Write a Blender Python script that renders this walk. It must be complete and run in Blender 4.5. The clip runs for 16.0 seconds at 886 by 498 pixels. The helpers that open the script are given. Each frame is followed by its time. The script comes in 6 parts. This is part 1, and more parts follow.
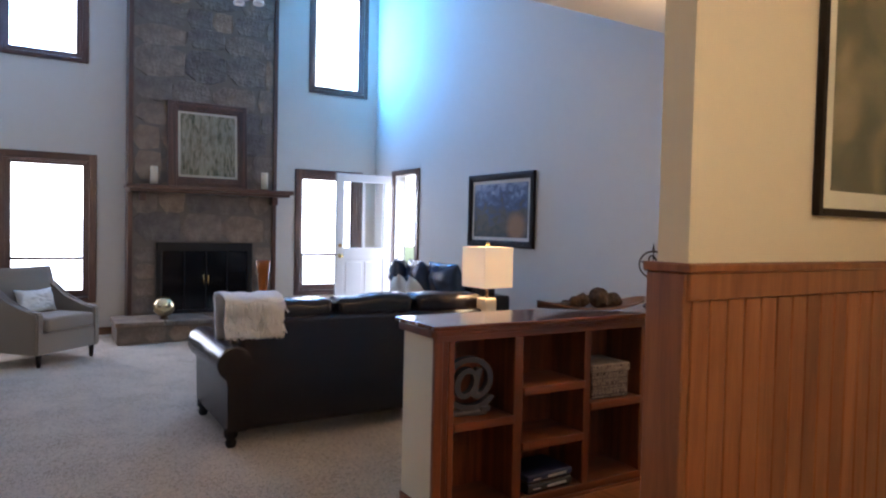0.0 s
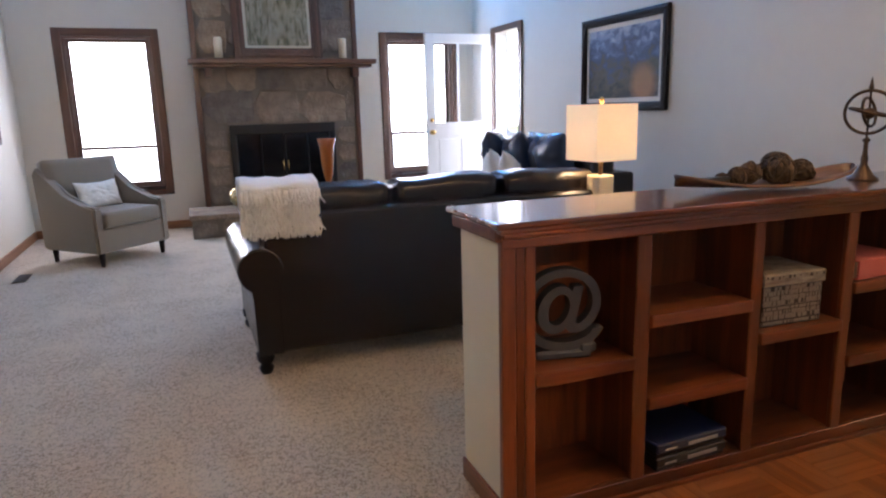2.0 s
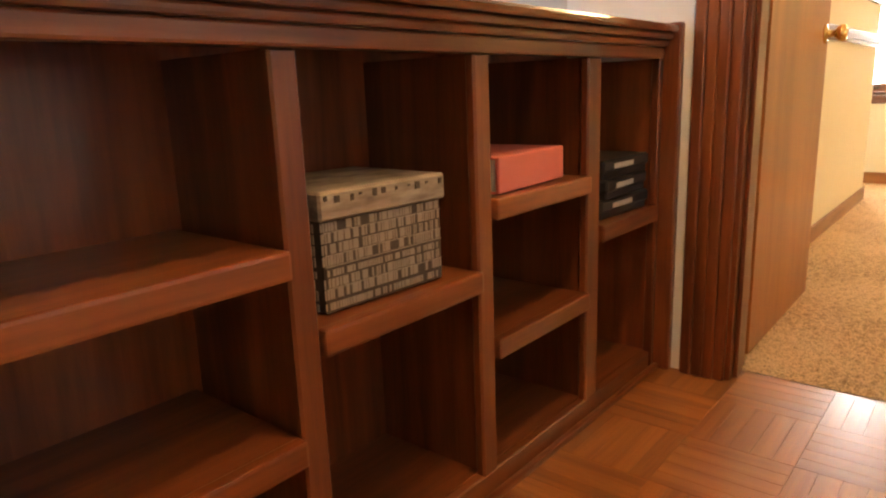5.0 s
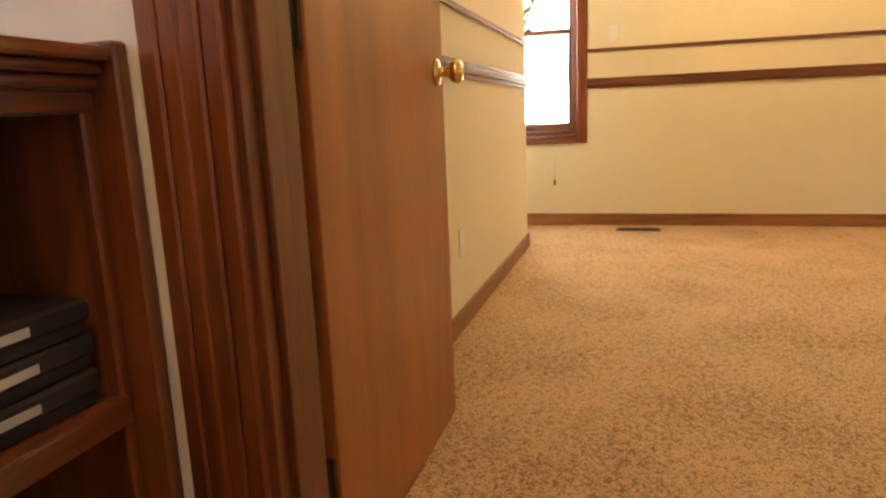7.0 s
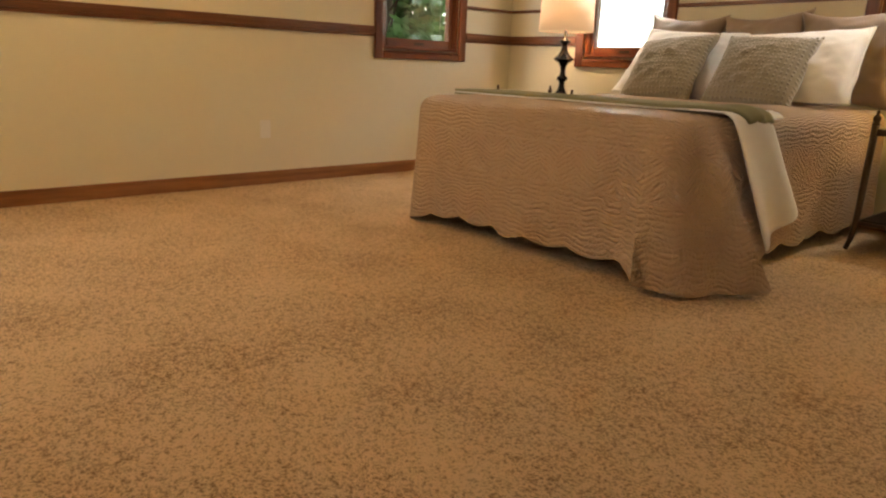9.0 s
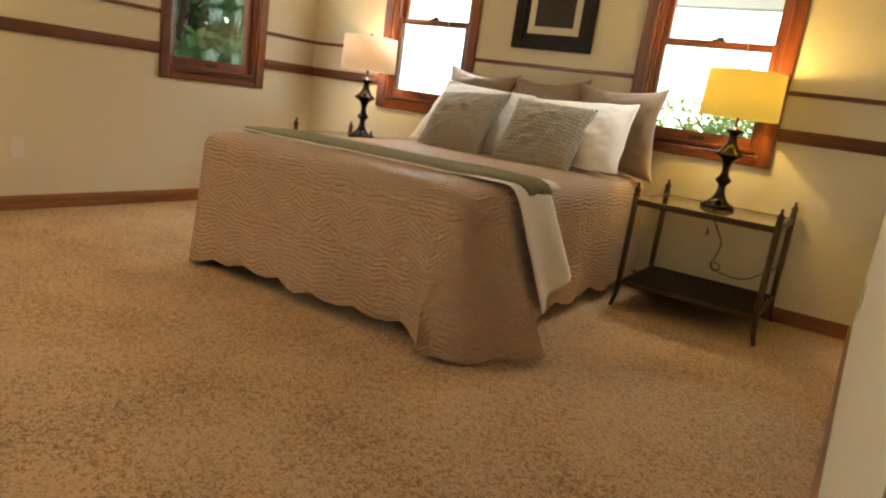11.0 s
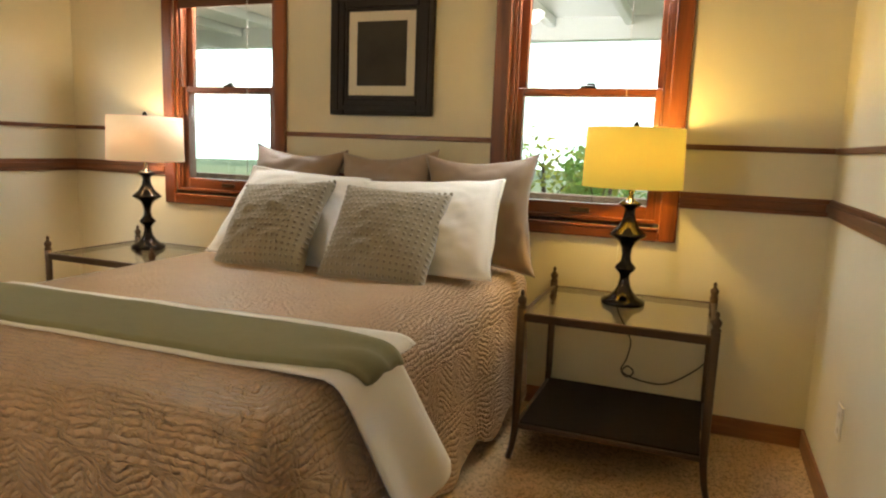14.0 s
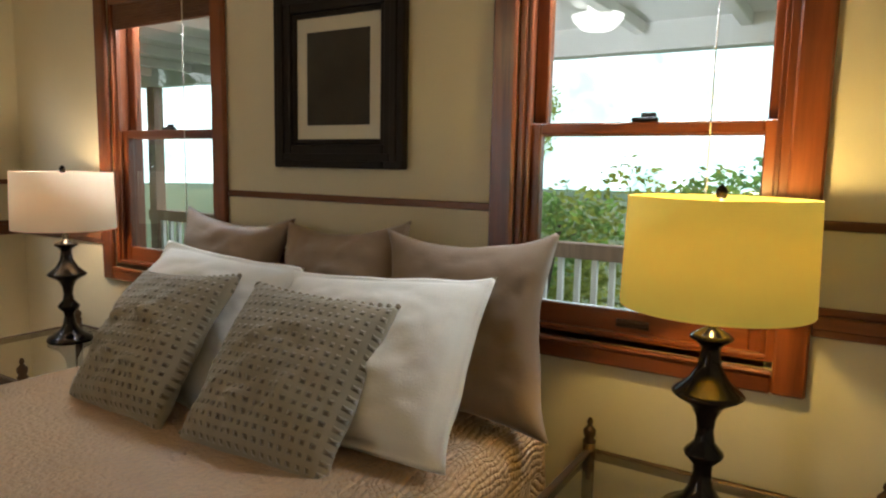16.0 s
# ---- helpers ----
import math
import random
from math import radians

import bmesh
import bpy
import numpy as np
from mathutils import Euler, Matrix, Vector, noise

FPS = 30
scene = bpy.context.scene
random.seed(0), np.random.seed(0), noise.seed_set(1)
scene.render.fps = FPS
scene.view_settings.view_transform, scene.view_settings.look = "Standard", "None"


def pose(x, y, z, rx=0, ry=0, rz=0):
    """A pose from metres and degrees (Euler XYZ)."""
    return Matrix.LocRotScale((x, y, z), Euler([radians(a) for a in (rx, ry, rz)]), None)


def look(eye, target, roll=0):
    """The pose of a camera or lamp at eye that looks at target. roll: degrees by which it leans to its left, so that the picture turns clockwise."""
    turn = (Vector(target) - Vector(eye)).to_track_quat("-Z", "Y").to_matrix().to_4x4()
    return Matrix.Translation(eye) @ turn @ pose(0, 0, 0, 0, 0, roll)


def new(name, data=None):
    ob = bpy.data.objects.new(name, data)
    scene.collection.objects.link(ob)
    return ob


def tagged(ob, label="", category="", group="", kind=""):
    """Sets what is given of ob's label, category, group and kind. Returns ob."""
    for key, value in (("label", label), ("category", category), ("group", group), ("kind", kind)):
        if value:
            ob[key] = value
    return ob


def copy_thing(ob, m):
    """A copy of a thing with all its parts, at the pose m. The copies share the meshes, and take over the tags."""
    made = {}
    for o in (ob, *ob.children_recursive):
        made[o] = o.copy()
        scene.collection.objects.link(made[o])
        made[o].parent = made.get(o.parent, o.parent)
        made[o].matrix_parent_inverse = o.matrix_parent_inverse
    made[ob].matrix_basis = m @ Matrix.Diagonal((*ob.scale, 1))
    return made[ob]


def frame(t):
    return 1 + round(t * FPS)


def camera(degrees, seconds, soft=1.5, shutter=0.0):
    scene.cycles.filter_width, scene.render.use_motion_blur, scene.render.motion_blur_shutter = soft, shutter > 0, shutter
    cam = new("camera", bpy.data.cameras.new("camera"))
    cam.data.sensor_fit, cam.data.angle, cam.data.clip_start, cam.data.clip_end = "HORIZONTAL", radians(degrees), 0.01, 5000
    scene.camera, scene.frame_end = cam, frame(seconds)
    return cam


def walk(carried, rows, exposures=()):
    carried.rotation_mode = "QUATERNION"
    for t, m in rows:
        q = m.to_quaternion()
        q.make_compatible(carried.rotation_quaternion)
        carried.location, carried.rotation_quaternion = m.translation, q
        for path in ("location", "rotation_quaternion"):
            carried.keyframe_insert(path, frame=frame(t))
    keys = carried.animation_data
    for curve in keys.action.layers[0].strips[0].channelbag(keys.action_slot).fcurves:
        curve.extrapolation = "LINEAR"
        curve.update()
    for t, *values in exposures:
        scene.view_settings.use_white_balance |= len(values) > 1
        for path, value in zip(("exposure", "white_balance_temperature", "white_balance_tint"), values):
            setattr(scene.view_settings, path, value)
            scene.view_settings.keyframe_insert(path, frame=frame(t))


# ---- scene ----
cam = camera(67.0, 16.0, soft=2.2)
PATH = [
    (0, (-1.578, -2.637, 1.405), (-0.544, -0.927, 1.343), 1.29),
    (0.5, (-1.420, -2.473, 1.376), (-0.688, -0.612, 1.316), -0.02),
    (1, (-1.243, -2.233, 1.378), (-0.567, -0.351, 1.335), -1.36),
    (1.5, (-1.023, -1.935, 1.336), (-0.334, -0.070, 1.118), -1.62),
    (2, (-0.814, -1.661, 1.268), (-0.124, 0.171, 0.858), -1.55),
    (2.5, (-0.705, -1.343, 1.132), (0.174, 0.398, 0.687), 0.39),
    (3, (-0.549, -1.130, 1.002), (0.477, 0.538, 0.593), 0.14),
    (3.2, (-0.466, -1.053, 0.960), (0.603, 0.598, 0.597), 0.48),
    (5.3, (0.536, -0.722, 0.811), (2.127, 0.399, 0.351), -1.40),
    (5.5, (0.641, -0.737, 0.817), (2.303, 0.281, 0.367), -0.50),
    (6, (0.907, -0.720, 0.823), (2.667, 0.111, 0.364), -0.60),
    (6.5, (1.149, -0.686, 0.828), (2.968, 0.039, 0.420), -2.59),
    (7, (1.434, -0.696, 0.856), (3.313, -0.138, 0.459), -2.40),
    (7.4, (1.774, -0.643, 0.888), (3.717, -0.484, 0.439), -3.11),
    (8, (1.899, -0.603, 0.880), (3.822, -0.874, 0.401), 0.32),
    (8.5, (2.170, -0.642, 0.905), (3.920, -1.410, 0.312), 0.10),
    (9, (2.348, -0.610, 0.809), (3.796, -1.883, 0.278), 2.20),
    (9.5, (2.384, -0.543, 0.881), (3.632, -2.036, 0.419), 5.23),
    (12, (2.458, -0.942, 1.063), (3.311, -2.692, 0.606), 4.75),
    (12.5, (2.551, -1.017, 1.169), (3.254, -2.828, 0.694), 2.00),
    (13, (2.660, -1.208, 1.216), (3.308, -3.047, 0.769), 1.28),
    (13.5, (2.728, -1.512, 1.292), (3.448, -3.346, 0.952), 1.39),
    (14, (2.829, -1.809, 1.205), (3.537, -3.656, 0.905), 2.15),
    (14.5, (2.847, -2.072, 1.209), (3.515, -3.931, 0.899), 1.01),
    (15, (2.802, -2.455, 1.270), (3.668, -4.242, 1.037), 3.23),
    (15.5, (2.827, -2.788, 1.333), (3.736, -4.550, 1.064), 2.27),
    (16, (2.856, -3.104, 1.364), (3.894, -4.795, 1.119), 1.14),
]
EXPOSURES = [(0.0, 0.1, 5900, 22), (1.0, -0.15, 5600, 22), (1.5, 0.0, 6100, 24), (2.5, 1.0, 6400, 20), (3.0, 1.25, 6700, 18), (5.3, 1.35, 8300, 20), (6.5, 1.02, 8400, 20), (7.0, 0.68, 8600, 20), (8.0, 0.08, 8700, 20), (9.5, 0.08, 7500, 14), (12.5, 0.08, 7200, 10), (14.5, -0.1, 7000, 8), (15.5, -0.55, 6700, 8), (16.0, -0.75, 6300, 8)]
walk(cam, [(t, look(eye, target, roll)) for t, eye, target, roll in PATH], EXPOSURES)

# ---- world, sun and window light ----
world = bpy.data.worlds.new("sky")
scene.world = world
world.use_nodes = True
wn, wl = world.node_tree.nodes, world.node_tree.links
sky = wn.new("ShaderNodeTexSky")
sky.sky_type, sky.sun_disc = "NISHITA", False
sky.sun_elevation, sky.sun_rotation = radians(46), radians(197)
wl.new(sky.outputs[0], wn["Background"].inputs[0])
wn["Background"].inputs[1].default_value = 0.15
sun = new("sun", bpy.data.lights.new("sun", "SUN"))
sun.data.energy, sun.data.angle, sun.data.color = 5.0, radians(0.5), (1, 0.95, 0.86)
sun.matrix_world = look((4 - 3, -5 - 10, 10.8), (4, -5, 0))


def window_light(x, y, z, w, h, aim, watts, color):
    """Sky light entering at a window's opening."""
    lamp = new("window_light", bpy.data.lights.new("window_light", "AREA"))
    lamp.data.shape, lamp.data.size, lamp.data.size_y = "RECTANGLE", w, h
    lamp.data.energy, lamp.data.color = watts, color
    lamp.matrix_world = look((x, y, z), (x + aim[0], y + aim[1], z + aim[2]))
    return lamp


EAST_GLASS = 6.575
DAY = (0.30, 0.52, 1.0)
window_light(-1.49, 6.68, 1.28, 0.80, 1.55, (0, -1, 0), 27, (0.86, 0.89, 1.0))
window_light(-1.535, 6.68, 4.05, 0.74, 1.40, (-0.4, -1, 0), 62, DAY)
window_light(2.15, 6.68, 4.05, 0.70, 1.40, (0.9, -1, 0.1), 150, (0.09, 0.42, 1.0))
window_light(2.02, 6.68, 1.28, 0.80, 1.55, (0, -1, 0), 24, (0.86, 0.89, 1.0))
window_light(2.90, 5.56, 1.05, 0.80, 1.95, (-1, 0, 0), 23, (0.86, 0.89, 1.0))


def bulb(x, y, z, watts, color, r=0.04):
    lamp = new("bulb_light", bpy.data.lights.new("bulb_light", "POINT"))
    lamp.data.energy, lamp.data.color, lamp.data.shadow_soft_size = watts, color, r
    lamp.location = (x, y, z)
    return lamp


WARM = (1.0, 0.66, 0.20)
bulb(3.10, -4.63, 1.285, 17, WARM, 0.03)
bulb(5.68, -4.66, 1.23, 10, (1.0, 0.74, 0.45))
bulb(1.36, 1.56, 1.11, 6, (1.0, 0.74, 0.42))
bulb(-0.3, -3.2, 2.40, 190, (1.0, 0.74, 0.42), 0.10)
# Added fill for the bedroom; no fixture is seen there.
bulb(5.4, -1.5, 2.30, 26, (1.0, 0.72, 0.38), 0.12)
# Extra lamp over the hall, added to brighten bookcase and parquet.
bulb(1.2, -0.60, 2.42, 17, (1.0, 0.70, 0.38), 0.08)
bulb(4.22, -7.0, 2.06, 30, (0.95, 0.97, 1.0), 0.0)
SKY = (0.85, 0.93, 1.0)
window_light(EAST_GLASS, 0.0985, 1.36, 0.66, 1.35, (-1, -0.6, -0.25), 29, SKY)
for cx in (3.3505, 5.331):
    window_light(cx, -4.975, 2.00, 0.66, 0.10, (0, 1, -0.7), 27, SKY)
window_light(6.545, -3.9205, 2.00, 0.66, 0.10, (-1, 0, -0.7), 16, SKY)


# ---- materials ----
def mat(name, color, rough=0.6, metal=0.0, spot=None, scale=8.0, amount=0.5, bump=0.0, bump_scale=80.0, sheen=0.0, spec=0.5, coat=0.0, detail=4.0, stretch=(1, 1, 1), dist=0.004):
    """A surface with colour variation at two scales and fine relief."""
    m = bpy.data.materials.new(name)
    m.use_nodes = True
    n, l = m.node_tree.nodes, m.node_tree.links
    b = n["Principled BSDF"]
    b.inputs["Roughness"].default_value, b.inputs["Metallic"].default_value = rough, metal
    b.inputs["Specular IOR Level"].default_value = spec
    b.inputs["Coat Weight"].default_value, b.inputs["Coat Roughness"].default_value = coat, 0.12
    b.inputs["Sheen Weight"].default_value = sheen
    co = n.new("ShaderNodeTexCoord")
    mp = n.new("ShaderNodeMapping")
    mp.inputs["Scale"].default_value = stretch
    l.new(co.outputs["Object"], mp.inputs[0])
    a, c = n.new("ShaderNodeTexNoise"), n.new("ShaderNodeTexNoise")
    a.inputs["Scale"].default_value, a.inputs["Detail"].default_value = scale, detail
    c.inputs["Scale"].default_value, c.inputs["Detail"].default_value = scale / 9, 2
    l.new(mp.outputs[0], a.inputs["Vector"]), l.new(mp.outputs[0], c.inputs["Vector"])
    ad = n.new("ShaderNodeMath")
    ad.operation = "ADD"
    mu = n.new("ShaderNodeMath")
    mu.operation, mu.inputs[1].default_value = "MULTIPLY", 0.45
    l.new(c.outputs[0], mu.inputs[0]), l.new(a.outputs[0], ad.inputs[0]), l.new(mu.outputs[0], ad.inputs[1])
    r = n.new("ShaderNodeValToRGB")
    spot = spot or tuple(v * 0.8 for v in color)
    mid = 0.5 * 1.45
    r.color_ramp.elements[0].position, r.color_ramp.elements[1].position = mid - 0.26, mid + 0.26
    k = [color[i] + (spot[i] - color[i]) * amount * 2 for i in range(3)]
    r.color_ramp.elements[0].color, r.color_ramp.elements[1].color = (*[max(v, 0.002) for v in k], 1), (*color, 1)
    l.new(ad.outputs[0], r.inputs[0]), l.new(r.outputs[0], b.inputs["Base Color"])
    if bump:
        w = n.new("ShaderNodeTexNoise")
        w.inputs["Scale"].default_value, w.inputs["Detail"].default_value = bump_scale, 3
        l.new(mp.outputs[0], w.inputs["Vector"])
        u = n.new("ShaderNodeBump")
        u.inputs["Strength"].default_value, u.inputs["Distance"].default_value = bump, dist
        l.new(w.outputs[0], u.inputs["Height"]), l.new(u.outputs[0], b.inputs["Normal"])
    return m


def wood(name, dark, light, rough=0.35, along="z", coat=0.3, ring=9.0):
    """Stained wood with grain along one axis; each object differs a little."""
    m = bpy.data.materials.new(name)
    m.use_nodes = True
    n, l = m.node_tree.nodes, m.node_tree.links
    b = n["Principled BSDF"]
    b.inputs["Roughness"].default_value, b.inputs["Coat Weight"].default_value, b.inputs["Coat Roughness"].default_value = rough, coat, 0.2
    co, mp, inf = n.new("ShaderNodeTexCoord"), n.new("ShaderNodeMapping"), n.new("ShaderNodeObjectInfo")
    mp.inputs["Scale"].default_value = {"x": (0.6, ring, ring), "y": (ring, 0.6, ring), "z": (ring, ring, 0.6)}[along]
    sc = n.new("ShaderNodeVectorMath")
    sc.operation = "SCALE"
    sc.inputs[0].default_value, = ((7.3, 3.1, 5.7),)
    l.new(inf.outputs["Random"], sc.inputs["Scale"]), l.new(sc.outputs[0], mp.inputs["Location"])
    l.new(co.outputs["Object"], mp.inputs[0])
    a, f = n.new("ShaderNodeTexNoise"), n.new("ShaderNodeTexNoise")
    a.inputs["Scale"].default_value, a.inputs["Detail"].default_value, a.inputs["Distortion"].default_value = 1.3, 3, 1.2
    f.inputs["Scale"].default_value, f.inputs["Detail"].default_value = 14, 4
    l.new(mp.outputs[0], a.inputs["Vector"]), l.new(mp.outputs[0], f.inputs["Vector"])
    mx = n.new("ShaderNodeMath")
    mx.operation, mx.inputs[1].default_value = "MULTIPLY_ADD", 0.35
    l.new(f.outputs[0], mx.inputs[0]), l.new(a.outputs[0], mx.inputs[2])
    r = n.new("ShaderNodeValToRGB")
    r.color_ramp.elements[0].position, r.color_ramp.elements[1].position = 0.45, 0.85
    r.color_ramp.elements[0].color, r.color_ramp.elements[1].color = (*dark, 1), (*light, 1)
    l.new(mx.outputs[0], r.inputs[0])
    hs = n.new("ShaderNodeHueSaturation")
    vr = n.new("ShaderNodeMapRange")
    vr.inputs[3].default_value, vr.inputs[4].default_value = 0.86, 1.14
    l.new(inf.outputs["Random"], vr.inputs[0]), l.new(vr.outputs[0], hs.inputs["Value"])
    l.new(r.outputs[0], hs.inputs["Color"]), l.new(hs.outputs[0], b.inputs["Base Color"])
    u = n.new("ShaderNodeBump")
    u.inputs["Strength"].default_value, u.inputs["Distance"].default_value = 0.12, 0.001
    l.new(f.outputs[0], u.inputs["Height"]), l.new(u.outputs[0], b.inputs["Normal"])
    return m


def carpet(name, light, dark):
    """Cut pile: soft clumps, flecks of darker yarn, trodden patches, deep uneven relief."""
    m = bpy.data.materials.new(name)
    m.use_nodes = True
    n, l = m.node_tree.nodes, m.node_tree.links
    b = n["Principled BSDF"]
    b.inputs["Roughness"].default_value, b.inputs["Specular IOR Level"].default_value = 0.97, 0.08
    b.inputs["Sheen Weight"].default_value = 0.05
    co = n.new("ShaderNodeTexCoord")

    def tex(scale, detail, rough=0.6, warp=0.0):
        t = n.new("ShaderNodeTexNoise")
        t.inputs["Scale"].default_value, t.inputs["Detail"].default_value = scale, detail
        t.inputs["Roughness"].default_value, t.inputs["Distortion"].default_value = rough, warp
        l.new(co.outputs["Object"], t.inputs["Vector"])
        return t.outputs[0]

    def mul_add(x, k, y):
        q = n.new("ShaderNodeMath")
        q.operation, q.inputs[1].default_value = "MULTIPLY_ADD", k
        l.new(x, q.inputs[0])
        if isinstance(y, float):
            q.inputs[2].default_value = y
        else:
            l.new(y, q.inputs[2])
        return q.outputs[0]
    clump, yarn, trod = tex(48, 4, 0.75, 0.6), tex(130, 3, 0.7, 0.4), tex(2.6, 3)
    tone = mul_add(trod, 0.24, mul_add(yarn, 0.85, mul_add(clump, 0.70, -0.40)))
    r = n.new("ShaderNodeValToRGB")
    mid = r.color_ramp.elements.new(0.455)
    r.color_ramp.elements[0].position, r.color_ramp.elements[2].position = 0.385, 0.56
    r.color_ramp.elements[0].color, r.color_ramp.elements[2].color = (*dark, 1), (*light, 1)
    mid.color = (*[dark[i] + (light[i] - dark[i]) * 0.62 for i in range(3)], 1)
    l.new(tone, r.inputs[0]), l.new(r.outputs[0], b.inputs["Base Color"])
    u = n.new("ShaderNodeBump")
    u.inputs["Strength"].default_value, u.inputs["Distance"].default_value = 0.8, 0.014
    l.new(mul_add(clump, 0.9, yarn), u.inputs["Height"]), l.new(u.outputs[0], b.inputs["Normal"])
    return m


def glow(name, color, power):
    m = bpy.data.materials.new(name)
    m.use_nodes = True
    b = m.node_tree.nodes["Principled BSDF"]
    b.inputs["Base Color"].default_value, b.inputs["Emission Color"].default_value = (*color, 1), (*color, 1)
    b.inputs["Emission Strength"].default_value = power
    return m


def glass(name):
    m = bpy.data.materials.new(name)
    m.use_nodes = True
    n, l = m.node_tree.nodes, m.node_tree.links
    b = n["Principled BSDF"]
    b.inputs["Roughness"].default_value, b.inputs["IOR"].default_value = 0.01, 1.45
    b.inputs["Transmission Weight"].default_value = 1.0
    b.inputs["Base Color"].default_value = (0.97, 0.99, 0.98, 1)
    return m


def shade_cloth(name, color, power):
    """Lampshade cloth lit from within by its bulb."""
    m = mat(name, color, 0.9, scale=60, amount=0.12, bump=0.2, bump_scale=400)
    b = m.node_tree.nodes["Principled BSDF"]
    b.inputs["Emission Color"].default_value = (*color, 1)
    b.inputs["Emission Strength"].default_value = power * 0.22
    n, l = m.node_tree.nodes, m.node_tree.links
    tr, mx = n.new("ShaderNodeBsdfTranslucent"), n.new("ShaderNodeMixShader")
    tr.inputs[0].default_value, mx.inputs[0].default_value = (*color, 1), 0.12
    l.new(b.outputs[0], mx.inputs[1]), l.new(tr.outputs[0], mx.inputs[2]), l.new(mx.outputs[0], n["Material Output"].inputs[0])
    return m


PAINT_CREAM = mat("cream_paint", (0.74, 0.69, 0.53), 0.75, scale=14, amount=0.06, bump=0.12, bump_scale=160, dist=0.002)
PAINT_GREY = mat("greige_paint", (0.62, 0.57, 0.48), 0.8, scale=12, amount=0.06, bump=0.12, bump_scale=160, dist=0.002)
PAINT_WHITE = mat("white_paint", (0.80, 0.80, 0.78), 0.55, scale=10, amount=0.05, bump=0.05)
CEIL = mat("ceiling_paint", (0.78, 0.74, 0.66), 0.9, scale=20, amount=0.05, bump=0.3, bump_scale=60)
CARPET_BED = carpet("tan_carpet", (0.73, 0.50, 0.285), (0.29, 0.175, 0.085))
CARPET_LIV = carpet("beige_carpet", (0.70, 0.585, 0.45), (0.34, 0.26, 0.185))
OAK = wood("red_stained_wood", (0.090, 0.021, 0.007), (0.230, 0.065, 0.021), 0.32)
OAK_X = wood("red_stained_wood_long", (0.090, 0.021, 0.007), (0.230, 0.065, 0.021), 0.3, "x")
OAK_Y = wood("red_stained_wood_deep", (0.090, 0.021, 0.007), (0.230, 0.065, 0.021), 0.32, "y")
OAK_TOP = wood("glossy_stained_top", (0.090, 0.021, 0.007), (0.230, 0.065, 0.021), 0.14, "x", 0.6)
PINE = wood("honey_pine", (0.19, 0.062, 0.020), (0.33, 0.125, 0.043), 0.36)
BROWN_Z = wood("brown_trim", (0.05, 0.02, 0.012), (0.13, 0.055, 0.03), 0.4)
BROWN_X = wood("brown_trim_long", (0.05, 0.02, 0.012), (0.13, 0.055, 0.03), 0.4, "x")
RAIL_X = wood("chair_rail_wood", (0.080, 0.024, 0.010), (0.20, 0.070, 0.028), 0.4, "x")
RAIL_Y = wood("chair_rail_wood_deep", (0.080, 0.024, 0.010), (0.20, 0.070, 0.028), 0.4, "y")
BASE_X = wood("baseboard_wood", (0.16, 0.06, 0.02), (0.34, 0.15, 0.06), 0.45, "x")
BASE_Y = wood("baseboard_wood_deep", (0.16, 0.06, 0.02), (0.34, 0.15, 0.06), 0.45, "y")
BIRCH = wood("door_veneer", (0.225, 0.068, 0.018), (0.325, 0.112, 0.033), 0.4, "z", 0.25, 5.0)
PARQUET_X = wood("parquet_long", (0.19, 0.055, 0.014), (0.34, 0.12, 0.036), 0.34, "x", 0.4, 14.0)
PARQUET_Y = wood("parquet_cross", (0.19, 0.055, 0.014), (0.34, 0.12, 0.036), 0.34, "y", 0.4, 14.0)
BLACK_WOOD = mat("black_wood", (0.011, 0.007, 0.006), 0.42, scale=30, amount=0.3, spec=0.22)
LEATHER = mat("dark_brown_leather", (0.009, 0.005, 0.0055), 0.25, spec=0.45, scale=25, amount=0.35, bump=0.35, bump_scale=120, dist=0.003)
# Blue of the window sheen on brown leather, put into the base colour.
SHEEN_LEATHER = mat("sheen_tinted_leather", (0.030, 0.050, 0.095), 0.24, spec=0.7, scale=18, amount=0.35, bump=0.3, bump_scale=90, dist=0.003)
LINEN = mat("grey_linen", (0.235, 0.195, 0.145), 0.9, scale=120, amount=0.2, bump=0.5, bump_scale=500, sheen=0.3)
WHITE_CLOTH = mat("white_cotton", (0.80, 0.77, 0.70), 0.9, scale=20, amount=0.06, bump=0.3, bump_scale=260, sheen=0.2)
TAUPE = mat("taupe_satin", (0.30, 0.215, 0.155), 0.42, scale=14, amount=0.12, bump=0.15, bump_scale=60, sheen=0.2)
OLIVE = mat("olive_throw_cloth", (0.235, 0.22, 0.12), 0.9, scale=30, amount=0.15, bump=0.4, bump_scale=300, sheen=0.03, spec=0.2)
BRASS = mat("polished_brass", (0.80, 0.55, 0.22), 0.18, 1.0, scale=20, amount=0.1)
BRONZE = mat("dark_bronze", (0.085, 0.052, 0.030), 0.42, 0.7, scale=30, amount=0.3, bump=0.15, bump_scale=150)
GUNMETAL = mat("dark_lamp_metal", (0.03, 0.027, 0.026), 0.14, 0.85, scale=20, amount=0.2)
PEWTER = mat("grey_cast_metal", (0.075, 0.075, 0.085), 0.55, 0.35, scale=40, amount=0.4, bump=0.3, bump_scale=90)
BLACK_METAL = mat("black_metal", (0.012, 0.012, 0.013), 0.4, 0.3, scale=30, amount=0.2)
SOOT = mat("black_firebox", (0.008, 0.008, 0.008), 0.85, scale=12, amount=0.4)
WHITE_PLASTIC = mat("white_plastic", (0.78, 0.76, 0.70), 0.4, scale=10, amount=0.04)
GLASS = glass("clear_glass")
